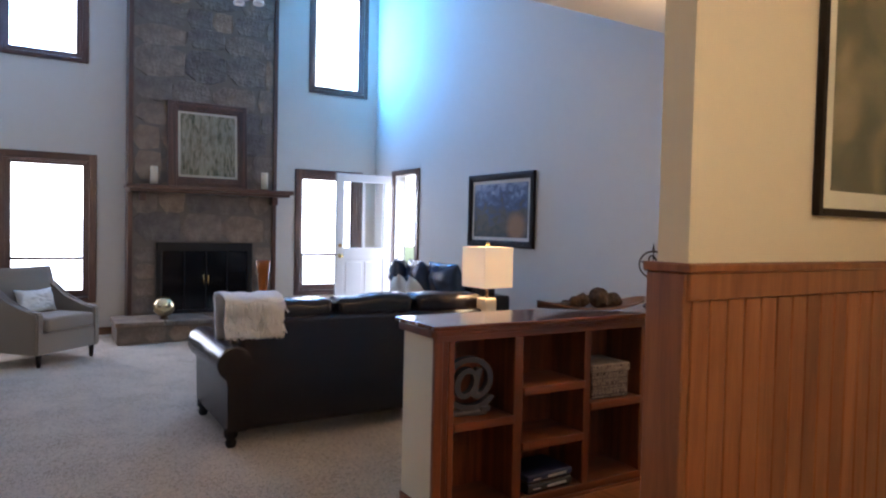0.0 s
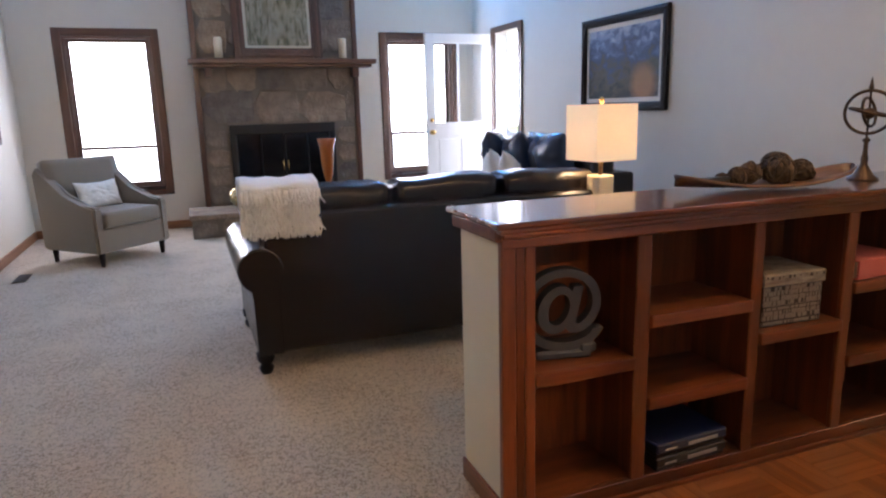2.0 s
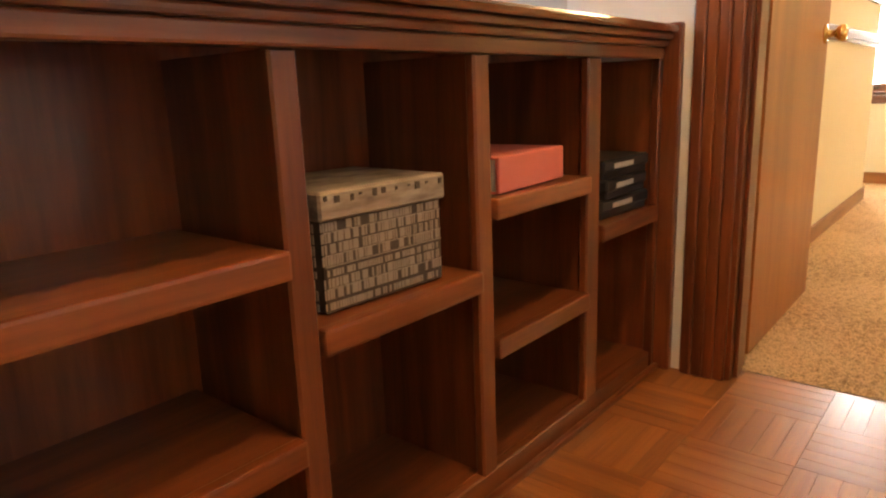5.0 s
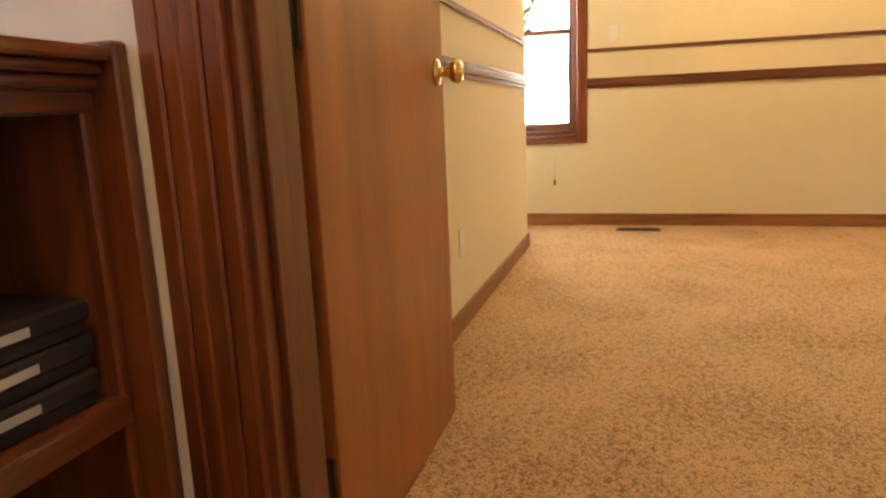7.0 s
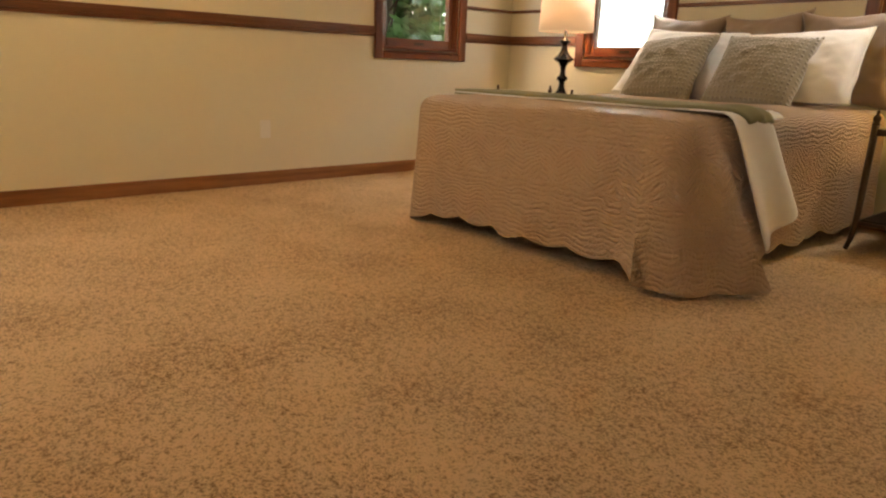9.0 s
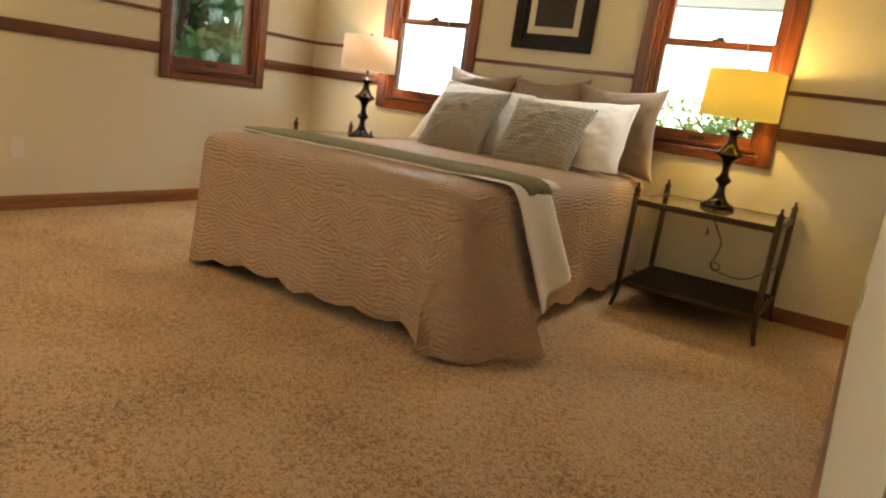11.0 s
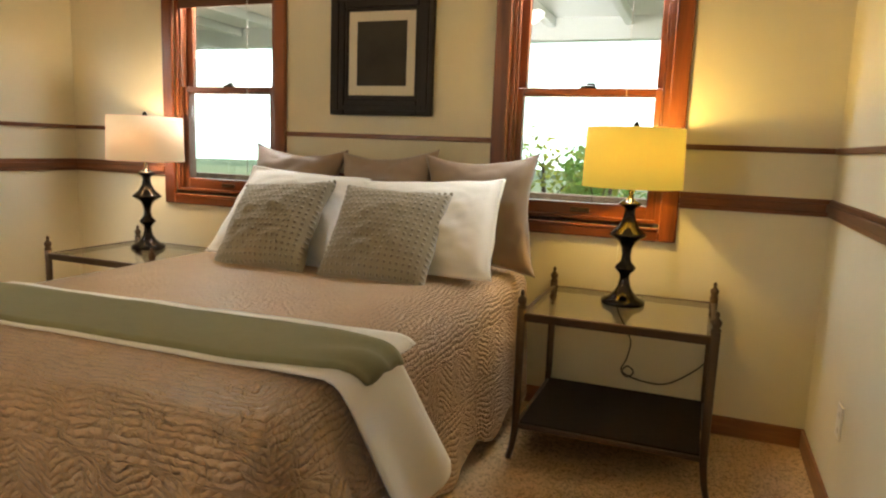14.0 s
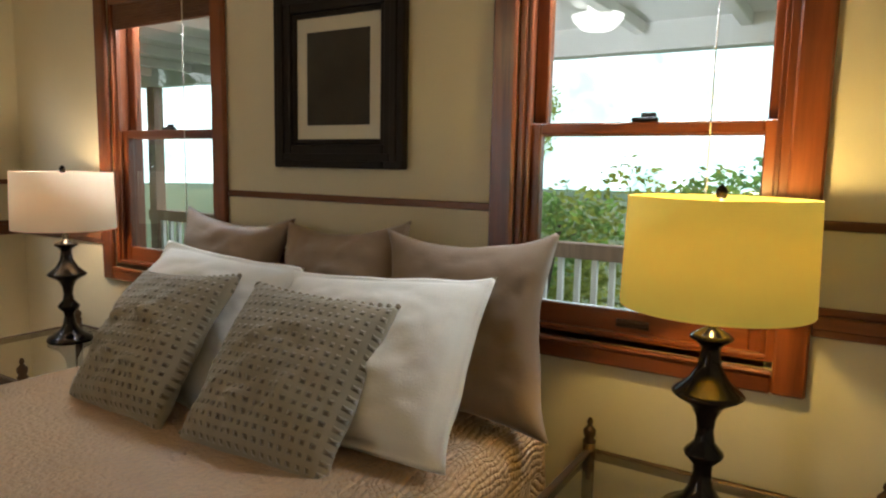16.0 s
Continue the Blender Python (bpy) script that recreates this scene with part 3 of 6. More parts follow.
part("jamb", box(HALL_W - 0.002, WEST + 0.002, D1 + 0.018, D0 - 0.018, DH - 0.018, DH, 0.002), OAK_Y, door_trim)
door = thing("door", pose(WEST + 0.062, D0 + 0.028, 0.008, 0, 0, 0.6), "plain honey veneer bedroom door standing wide open", "door")
part("leaf", box(0.0, 0.776, -0.038, 0.0, 0, 2.035, 0.002), BIRCH, door)
for z in (0.22, 1.0, 1.82):
    part("hinge", add_box(tube([(-0.012, -0.020, z - 0.045), (-0.012, -0.020, z + 0.045)], 0.006, 8), -0.012, 0.0, -0.032, -0.008, z - 0.045, z + 0.045), BRONZE, door, "dark worn hinge")
knob = bmesh.new()
for s in (1, -1):
    t = lathe([(0.033, 0.0), (0.033, 0.005), (0.014, 0.009), (0.011, 0.03), (0.018, 0.036), (0.028, 0.045), (0.030, 0.056), (0.024, 0.066), (0.010, 0.070)], 18)
    merge(knob, t, pose(0.716, -0.038 if s > 0 else 0.0, 0.95, 90 * s, 0, 0))
part("door_knob", knob, BRASS, door, "polished brass knob")
part("latch_plate", box(0.775, 0.7775, -0.032, -0.006, 0.90, 1.0), BRASS, door, "small brass latch plate")

# cased opening between foyer and living room, and the glazed doorway in the west wall
foyer_trim = thing("opening_trim", pose(0, 0, 0), "honey pine trim at the foyer opening", "trim")
tagged(foyer_trim, kind="structure")
part("casing", box(-2.4, -1.645, -1.30, -1.175, 0, 2.60, 0.006), PINE, foyer_trim)
liv_door = thing("door", pose(LIV_L, 3.40, 0), "dark brown glazed door in a tall doorway", "door")
part("casing", box(0.0, 0.03, 0.49, 0.60, 0, 2.60, 0.005), BROWN_Z, liv_door)
part("casing", box(0.0, 0.03, -0.60, -0.49, 0, 2.60, 0.005), BROWN_Z, liv_door)
part("head", box(0.0, 0.05, -0.60, 0.60, 2.48, 2.60, 0.01), BROWN_Z, liv_door)
part("cornice", box(0.0, 0.10, -0.64, 0.64, 2.60, 2.66, 0.015, 2), BROWN_Z, liv_door)
part("transom_bar", box(-0.06, 0.0, -0.49, 0.49, 2.02, 2.10, 0.004), BROWN_Z, liv_door)
leaf = part("stile", box(-0.05, -0.012, 0.38, 0.49, 0, 2.02, 0.004), BROWN_Z, liv_door)
part("stile", box(-0.05, -0.012, -0.49, -0.38, 0, 2.02, 0.004), BROWN_Z, liv_door)
part("rail", box(-0.05, -0.012, -0.38, 0.38, 0, 0.25, 0.004), BROWN_Z, liv_door)
part("rail", box(-0.05, -0.012, -0.38, 0.38, 1.92, 2.02, 0.004), BROWN_Z, liv_door)
for i in range(1, 5):
    part("glazing_bar", box(-0.045, -0.018, -0.38, 0.38, 0.25 + 1.67 * i / 5 - 0.012, 0.25 + 1.67 * i / 5 + 0.012), BROWN_Z, liv_door)
for y in (-0.127, 0.127):
    part("glazing_bar", box(-0.043, -0.020, y - 0.012, y + 0.012, 0.25, 1.92), BROWN_Z, liv_door)
p = part("pane", box(-0.033, -0.029, -0.38, 0.38, 0.25, 1.92), GLASS, liv_door)
p.visible_shadow = False
wall("wall_beyond", (LIV_L - 0.9, 2.0), (LIV_L - 0.9, 4.6), (-1, 0), 0.1, 0, 2.7, [], PAINT_CREAM, "cream wall beyond the glazed door")
# Unseen ceiling and side walls, added to keep sun out of the doorway.
solid("ceiling_beyond", box(LIV_L - 1.0, LIV_L - 0.16, 1.9, 4.7, 2.7, 2.8), CEIL, "unseen ceiling added to block sun beyond the glazed door", "ceiling")
solid("wall_beyond_side", add_box(box(LIV_L - 1.0, LIV_L - 0.16, 1.9, 2.0, 0, 2.7), LIV_L - 1.0, LIV_L - 0.16, 4.6, 4.7, 0, 2.7), PAINT_CREAM, "unseen side walls added to block sun beyond the glazed door", "wall")
solid("floor_beyond", box(LIV_L - 1.0, LIV_L, 1.9, 4.7, -0.12, -0.004), CARPET_LIV, "beige carpet beyond the glazed door", "carpet")

# exterior half-glazed door, open into the living room, with its frame
ext = thing("door_frame", pose(LIV_R, 5.59, 0), "brown wooden frame of the garden doorway", "door frame")
tagged(ext, kind="structure")
part("casing", box(-0.022, 0.0, -0.40, -0.31, 0, 2.20, 0.004), BROWN_Z, ext)
part("casing", box(-0.022, 0.0, 0.31, 0.40, 0, 2.20, 0.004), BROWN_Z, ext)
part("casing", box(-0.022, 0.0, -0.31, 0.31, 2.13, 2.20, 0.004), BROWN_X, ext)
part("jamb", box(0.0, 0.16, -0.31, -0.29, 0, 2.13), PAINT_WHITE, ext)
part("jamb", box(0.0, 0.16, 0.29, 0.31, 0, 2.13), PAINT_WHITE, ext)
dutch = thing("door", pose(2.70, 5.90, 0.02, 0, 0, 180 + 2), "white half-glazed garden door standing open into the room", "door")
part("stile", box(0.0, 0.115, -0.02, 0.02, 0, 2.10, 0.003), PAINT_WHITE, dutch)
part("stile", box(0.725, 0.84, -0.02, 0.02, 0, 2.10, 0.003), PAINT_WHITE, dutch)
for z0, z1 in ((1.99, 2.10), (0.93, 1.09), (0.0, 0.22)):
    part("rail", box(0.115, 0.725, -0.02, 0.02, z0, z1, 0.003), PAINT_WHITE, dutch)
p = part("pane", box(0.115, 0.725, -0.003, 0.003, 1.09, 1.99), GLASS, dutch)
p.visible_shadow = False
part("muntin", box(0.405, 0.435, -0.012, 0.012, 1.09, 1.99, 0.002), PAINT_WHITE, dutch)
part("panel", box(0.145, 0.405, -0.012, 0.012, 0.25, 0.90, 0.012), PAINT_WHITE, dutch)
part("panel", box(0.435, 0.695, -0.012, 0.012, 0.25, 0.90, 0.012), PAINT_WHITE, dutch)
part("panel_back", box(0.115, 0.725, -0.006, 0.006, 0.22, 0.93), PAINT_WHITE, dutch)
part("door_knob", lathe([(0.03, 0), (0.03, 0.006), (0.01, 0.01), (0.01, 0.03), (0.027, 0.045), (0.02, 0.065), (0.004, 0.07)], 14), BRASS, dutch, "brass knob").matrix_basis = pose(0.78, 0.02, 0.98, -90, 0, 0)
part("deadbolt", lathe([(0.025, 0), (0.025, 0.012), (0.012, 0.02), (0.004, 0.022)], 14), BRASS, dutch, "brass lock").matrix_basis = pose(0.78, 0.02, 1.12, -90, 0, 0)


# pine wainscot on the hall wall: cap, boards
def wainscot():
    cap = solid("wainscot_cap", add_box(box(0.098, 1.5, -1.310, -1.27, 1.285, 1.315, 0.006), 0.105, 1.5, -1.300, -1.27, 1.20, 1.285, 0.004), PINE, "honey pine wainscot cap", "trim")
    solid("wainscot_end", add_box(box(0.096, 0.130, -1.285, -1.135, 0.0, 1.285, 0.004), 0.088, 0.130, -1.312, -1.125, 1.285, 1.315, 0.005), PINE, "honey pine end post of the wainscot", "trim")
    back = solid("wainscot", box(0.13, 1.5, -1.277, -1.27, 0.0, 1.20), PINE, "honey pine beadboard wainscot", "wainscot")
    w = 0.088
    me = mesh_of("board", box(0.0, w - 0.007, -0.010, 0.0, 0.0, 1.20, 0.004), PINE)
    bead = mesh_of("bead", box(w - 0.007, w - 0.001, -0.005, 0.0, 0.0, 1.20, 0.002), PINE)
    for i in range(15):
        piece("board", me, back, pose(0.135 + i * w, -1.277, 0))
        piece("bead", bead, back, pose(0.135 + i * w, -1.277, 0))


wainscot()


def plate(m, label, name, kind):
    """A wall plate; local y points into the wall."""
    ob = thing(name, m, label, kind)
    part("cover", box(-0.037, 0.037, -0.006, 0.0, -0.058, 0.058, 0.003), WHITE_PLASTIC, ob)
    if kind == "outlet":
        for z in (-0.026, 0.026):
            part("socket", add_box(add_box(box(-0.017, 0.017, -0.0085, -0.006, z - 0.014, z + 0.014, 0.002), -0.008, -0.005, -0.0092, -0.008, z - 0.006, z + 0.006), 0.005, 0.008, -0.0092, -0.008, z - 0.006, z + 0.006), WHITE_PLASTIC, ob)
    else:
        part("toggle", box(-0.005, 0.005, -0.016, -0.006, -0.012, 0.012, 0.002), WHITE_PLASTIC, ob)
    return ob


plate(pose(EAST, -2.63, 0.36, 0, 0, -90), "white wall outlet low on the cream wall", "outlet", "outlet")
plate(pose(3.97, NORTH, 0.35, 0, 0, 0), "white wall outlet above the baseboard", "outlet", "outlet")
plate(pose(WEST, -4.25, 0.36, 0, 0, 90), "white wall outlet beside the side table", "outlet", "outlet")
plate(pose(EAST, -0.51, 1.36, 0, 0, -90), "white light switch beside the window", "light_switch", "light switch")
plate(pose(-1.80, -0.18, 1.30, 0, 0, 90), "white light switch on the hall wall", "light_switch", "light switch")
plate(pose(-1.80, -0.26, 1.30, 0, 0, 90), "white light switch on the hall wall", "light_switch", "light switch")


def floor_vent(m, label):
    v = thing("floor_vent", m, label, "vent")
    part("frame", box(-0.15, 0.15, -0.05, 0.05, 0.0, 0.006, 0.002), BRONZE, v)
    me = mesh_of("slat", box(-0.13, 0.13, -0.003, 0.003, 0.006, 0.009), BLACK_METAL)
    for i in range(7):
        piece("slat", me, v, pose(0, -0.036 + 0.012 * i, 0))


floor_vent(pose(6.25, -0.70, 0, 0, 0, 90), "dark metal floor vent in the carpet")
floor_vent(pose(-2.16, 4.53, 0, 0, 0, 90), "brown metal floor vent by the wall")


# ---- hall: the low bookcase and what stands on it ----
book = thing("bookcase", pose(0, 0, 0), "red-stained built-in low bookcase dividing hall and living room", "bookcase")
DEEP = 0.30
XS = [(0.095, 0.449), (0.505, 0.916), (0.962, 1.345), (1.392, 1.766), (1.828, 2.160)]
for x0, x1, y0 in ((-0.016, 0.03, -0.006), (0.03, 0.062, 0.0), (0.062, 0.095, -0.004)):
    part("stile", box(x0, x1, y0, 0.02, 0.0, 0.885, 0.004), OAK, book)
part("stile", box(2.150, 2.172, -0.006, 0.02, 0.0, 0.885, 0.004), OAK, book)
part("stile", box(2.172, 2.198, -0.050, 0.02, 0.0, 0.965, 0.004), OAK, book)
for (a0, a1), (b0, b1) in zip(XS, XS[1:]):
    part("divider", add_box(box(a1, b0, 0.0, 0.022, 0.05, 0.875, 0.004), a1 + 0.012, b0 - 0.012, 0.022, DEEP - 0.012, 0.05, 0.875), OAK, book)
part("side_panel", box(0.075, 0.095, 0.02, DEEP - 0.012, 0.05, 0.875), OAK, book)
part("side_panel", box(2.160, 2.180, 0.02, DEEP - 0.012, 0.05, 0.875), OAK, book)
part("back_panel", box(0.075, 2.18, DEEP - 0.012, DEEP, 0.0, 0.90), OAK, book)
part("base", add_box(box(0.095, 2.160, 0.0, 0.022, 0.0, 0.055, 0.003), 0.095, 2.160, 0.022, DEEP - 0.012, 0.045, 0.055), OAK_X, book)
part("base_shoe", box(-0.016, 2.172, -0.022, -0.006, 0.0, 0.018, 0.005, 2), OAK_X, book)
for i, (a, b) in enumerate(XS):
    for z in ((0.485,) if i % 2 == 0 else (0.614, 0.335)):
        part("shelf", add_box(box(a, b, -0.012, 0.012, z - 0.042, z, 0.006, 2), a, b, 0.012, DEEP - 0.012, z - 0.022, z - 0.002), OAK_X, book)
part("frieze", add_box(box(-0.016, 2.172, -0.008, 0.022, 0.875, 0.905, 0.005, 2), -0.016, 2.172, -0.018, 0.0, 0.905, 0.922, 0.006, 2), OAK_X, book)
part("moulding", add_box(box(-0.03, 2.172, -0.030, 0.0, 0.922, 0.938, 0.006, 2), -0.03, -0.004, 0.0, DEEP + 0.035, 0.895, 0.938, 0.008, 2), OAK_X, book)
part("worktop", box(-0.045, 2.172, -0.045, DEEP + 0.05, 0.938, 0.958, 0.006, 2), OAK_TOP, book, "glossy stained wood top")
solid("half_wall", box(0.0, HALL_W, DEEP, DEEP + 0.03, 0.0, 0.938), PAINT_CREAM, "cream plaster back of the low divider", "wall")
solid("half_wall_end", add_box(box(0.0, 0.075, 0.02, DEEP, 0.075, 0.93), 0.0, 0.004, 0.02, DEEP, 0.0, 0.075), PAINT_CREAM, "cream plaster end of the low divider", "wall")
solid("baseboard_end", box(-0.012, -0.001, 0.02, DEEP + 0.03, 0.0, 0.075, 0.003), OAK_Y, "stained baseboard on the divider's end", "trim")

# the @ ornament
orn = thing("ornament", pose(0.235, 0.10, 0.485, 0, 0, -12), "grey cast metal at-sign ornament standing on the shelf", "ornament")
t = bmesh.new()
merge(t, text_mesh("@", 0.275, 0.045, 0.0035), pose(0, 0, 0.088, 90, 0, 0))
part("letter", t, PEWTER, orn)
part("foot", add_box(box(-0.085, 0.10, -0.028, 0.028, 0.0, 0.028, 0.008), 0.06, 0.115, -0.028, 0.028, 0.015, 0.05, 0.008), PEWTER, orn)

# printed storage box
PRINT = mat("printed_card", (0.42, 0.35, 0.26), 0.8, spot=(0.16, 0.11, 0.08), scale=38, amount=0.5, stretch=(0.5, 1, 2))
INK = mat("dark_ink", (0.075, 0.05, 0.036), 0.85, scale=60, amount=0.3)
PALE = mat("pale_print", (0.30, 0.235, 0.18), 0.85, scale=60, amount=0.25)
sb = thing("storage_box", pose(1.15, 0.155, 0.485, 0, 0, -3), "brown and cream word-printed card storage box", "box")
part("body", box(-0.13, 0.13, -0.12, 0.11, 0.0, 0.15, 0.003), INK, sb)
for k in (2, 4, 5, 7):
    part("printed_line", box(-0.129, 0.129, -0.1208, -0.1195, 0.003 + k * 0.0176, 0.0045 + k * 0.0176), PALE, sb)
part("lid", box(-0.137, 0.137, -0.127, 0.117, 0.145, 0.19, 0.004), PRINT, sb, "lid with a mottled cream print")
random.seed(4)
bars = bmesh.new()
for row in range(8):
    z = 0.006 + row * 0.0176
    h = random.uniform(0.010, 0.0155)
    for face in range(2):
        x, end = (-0.134, 0.134) if face == 0 else (-0.112, 0.104)
        while x < end - 0.012:
            wd = random.choice((0.003, 0.0035, 0.004, 0.006, 0.011))
            if random.random() < 0.92:
                if face == 0:
                    add_box(bars, x, min(x + wd, end), -0.1215, -0.1195, z, z + h)
                else:
                    add_box(bars, -0.1415, -0.1395, x, min(x + wd, end), z, z + h)
            x += wd + random.choice((0.0012, 0.0016, 0.002, 0.006))
tagged(part("print", bars, PALE, sb, "rows of unreadable pale lettering"), kind="stuff")
lidbars = bmesh.new()
for k in range(11):
    x = -0.130 + k * 0.0245 + random.uniform(-0.006, 0.006)
    add_box(lidbars, x, x + random.uniform(0.004, 0.011), -0.1285, -0.1265, 0.170 + random.uniform(0, 0.008), 0.180 + random.uniform(0, 0.004))
tagged(part("print", lidbars, INK, sb), kind="stuff")

CORAL = mat("coral_cover", (0.62, 0.15, 0.115), 0.55, scale=30, amount=0.1, bump=0.1, bump_scale=200)
bk = thing("book", pose(1.565, 0.125, 0.614, 0, 0, 4), "thick coral red book lying flat on the shelf", "book")
part("cover", add_box(add_box(box(-0.14, 0.14, -0.1, 0.1, 0.0, 0.005, 0.002), -0.14, 0.14, -0.1, 0.1, 0.067, 0.072, 0.002), -0.14, 0.14, -0.103, -0.093, 0.0, 0.072, 0.004, 2), CORAL, bk)
part("page_block", box(-0.134, 0.134, -0.093, 0.095, 0.005, 0.067), MAT_BOARD, bk)
BLACK_CARD = mat("black_card", (0.016, 0.016, 0.017), 0.45, scale=30, amount=0.3)
SILVER = mat("silver_print", (0.45, 0.45, 0.44), 0.5, scale=40, amount=0.2)
for z, rz in ((0.485, -2), (0.5345, 2), (0.584, -1)):
    gm = thing("board_game", pose(2.012, 0.13, z, 0, 0, rz), "flat black game box with a silver title", "box", "black game boxes")
    part("tray", box(-0.123, 0.123, -0.11, 0.11, 0.0, 0.035, 0.004), BLACK_CARD, gm)
    part("lid", box(-0.128, 0.128, -0.115, 0.115, 0.018, 0.049, 0.005), BLACK_CARD, gm)
    part("title", box(-0.075, 0.03, -0.117, -0.115, 0.026, 0.038), SILVER, gm)
NAVY = mat("navy_card", (0.012, 0.022, 0.07), 0.4, scale=25, amount=0.3)
for z, c in ((0.055, BLACK_CARD), (0.105, NAVY)):
    gm = thing("board_game", pose(0.70, 0.12, z, 0, 0, 3), "dark blue game box lying on the bottom shelf", "box", "blue game boxes")
    part("tray", box(-0.15, 0.15, -0.11, 0.11, 0.0, 0.035, 0.004), BLACK_CARD, gm)
    part("lid", box(-0.155, 0.155, -0.115, 0.115, 0.015, 0.049, 0.005), c, gm)
    part("title", add_box(box(-0.02, 0.11, -0.117, -0.115, 0.022, 0.034), -0.12, -0.07, -0.117, -0.115, 0.024, 0.030), SILVER, gm)

# wooden boat bowl with woven balls
BOWL = wood("bowl_wood", (0.09, 0.035, 0.014), (0.24, 0.11, 0.05), 0.45, "x")
bowl = thing("bowl", pose(1.12, 0.16, 0.958, 0, 0, -2), "long shallow wooden bowl on the bookcase top", "bowl")


def boat(u, v, lift):
    a = (u * 2 - 1)
    half = 0.115 * (1 - abs(a) ** 2.6) ** 0.6 if abs(a) < 1 else 0.0
    b = (v * 2 - 1)
    rise = 0.012 + 0.055 * abs(a) ** 2.2
    depth = rise * abs(b) ** 2 + (0.012 + 0.042 * abs(a) ** 2.2) * (1 - abs(b) ** 2)
    return Vector((a * 0.40, b * half, depth * (0.5 + 0.5 * abs(b)) + lift))


part("shell", thicken(grid_mesh(40, 12, lambda u, v: boat(u, v, 0.004)), 0.008), BOWL, bowl)
WEAVE = mat("woven_twig", (0.12, 0.07, 0.035), 0.9, spot=(0.02, 0.012, 0.008), scale=60, amount=0.5, bump=0.9, bump_scale=60, dist=0.01)
random.seed(7)
for x, y, r in ((-0.14, 0.0, 0.035), (-0.06, 0.03, 0.042), (0.02, -0.03, 0.050), (0.07, 0.035, 0.055), (0.14, -0.01, 0.042), (0.20, 0.015, 0.030), (-0.20, 0.01, 0.026)):
    bl = thing("woven_ball", pose(1.12 + x, 0.16 + y, 0.972 + r), "dark woven twig ball resting in the bowl", "ornament", "woven balls in the bowl")
    core = sphere(r * 0.94, seg=14)
    part("core", core, WEAVE, bl)
    for q in range(7):
        m = pose(0, 0, 0, random.uniform(0, 180), random.uniform(0, 180), random.uniform(0, 180))
        hoop = bmesh.new()
        tube([m @ Vector((r * math.cos(a), r * math.sin(a), 0)) for a in [2 * math.pi * k / 18 for k in range(18)]], r * 0.09, 6, hoop, closed=True)
        part("twig", hoop, WEAVE, bl)
lf = thing("ornament", pose(0.86, 0.15, 1.0, 0, 0, 8), "dark leaf-shaped ornament on the bowl's rim", "ornament")
part("blade", box(-0.07, 0.07, -0.02, 0.02, 0.0, 0.014, 0.006, 2), BLACK_METAL, lf)
# armillary sphere
arm = thing("armillary_sphere", pose(1.62, 0.18, 0.958), "dark iron armillary sphere on a slender foot", "ornament")
part("foot", lathe([(0.055, 0), (0.055, 0.006), (0.035, 0.02), (0.02, 0.045), (0.012, 0.06), (0.014, 0.08), (0.009, 0.10), (0.008, 0.14), (0.015, 0.15), (0.006, 0.16)], 18), BRONZE, arm)
for q, (rx, ry) in enumerate(((90, -50), (14, 30), (78, 15))):
    m = pose(0, 0, 0.255, rx, 0, ry)
    r = 0.080 - 0.013 * q
    ring = bmesh.new()
    pts = [(r * math.cos(a), r * math.sin(a), 0) for a in [2 * math.pi * k / 40 for k in range(40)]]
    tube(pts, 0.0060, 8, ring, closed=True)
    part("ring", ring, BRONZE, arm).matrix_basis = m
part("arrow", lathe([(0.0015, 0.155), (0.004, 0.16), (0.004, 0.340), (0.010, 0.342), (0.001, 0.385)], 10), BRONZE, arm)
part("globe", sphere(0.022, (0, 0, 0.25), 14), BRONZE, arm)

# hall picture on the cream wall above the wainscot
def picture(m, w, h, fw, fmat, matw, art, label, mat2=None, depth=0.03, glazed=True):
    """A framed picture; local x across, z up, y into the wall, face at negative y."""
    p = thing("picture", m, label, "picture")
    d = depth
    for x0, x1, z0, z1 in ((-w / 2, -w / 2 + fw, 0, h), (w / 2 - fw, w / 2, 0, h), (-w / 2 + fw, w / 2 - fw, 0, fw), (-w / 2 + fw, w / 2 - fw, h - fw, h)):
        part("frame", box(x0, x1, -d, -0.002, z0, z1, min(0.008, fw * 0.2), 2), fmat, p)
    if fw > 0.05:
        a, c, e = w / 2 - fw, fw * 0.22, d * 0.72
        for x0, x1, z0, z1 in ((-a, -a + c, fw, h - fw), (a - c, a, fw, h - fw), (-a + c, a - c, fw, fw + c), (-a + c, a - c, h - fw - c, h - fw)):
            part("lip", box(x0, x1, -e, -0.002, z0, z1, 0.003), fmat, p)
        for x0, x1, z0, z1 in ((-w / 2 + fw * 0.3, -w / 2 + fw * 0.62, fw * 0.3, h - fw * 0.3), (w / 2 - fw * 0.62, w / 2 - fw * 0.3, fw * 0.3, h - fw * 0.3), (-w / 2 + fw * 0.62, w / 2 - fw * 0.62, fw * 0.3, fw * 0.62), (-w / 2 + fw * 0.62, w / 2 - fw * 0.62, h - fw * 0.62, h - fw * 0.3)):
            part("moulding", box(x0, x1, -d - 0.007, -d + 0.001, z0, z1, 0.004, 2), fmat, p)
    iw, ih = w / 2 - fw, h - fw
    part("mat_board", box(-iw, iw, -d * 0.45, -d * 0.3, fw, ih), MAT_BOARD if mat2 is None else mat2, p)
    part("print", box(-iw + matw, iw - matw, -d * 0.52, -d * 0.45, fw + matw, ih - matw), art, p)
    if glazed:
        g = part("pane", box(-iw, iw, -d * 0.66, -d * 0.60, fw, ih), GLASS, p)
        g.visible_shadow = False
    return p


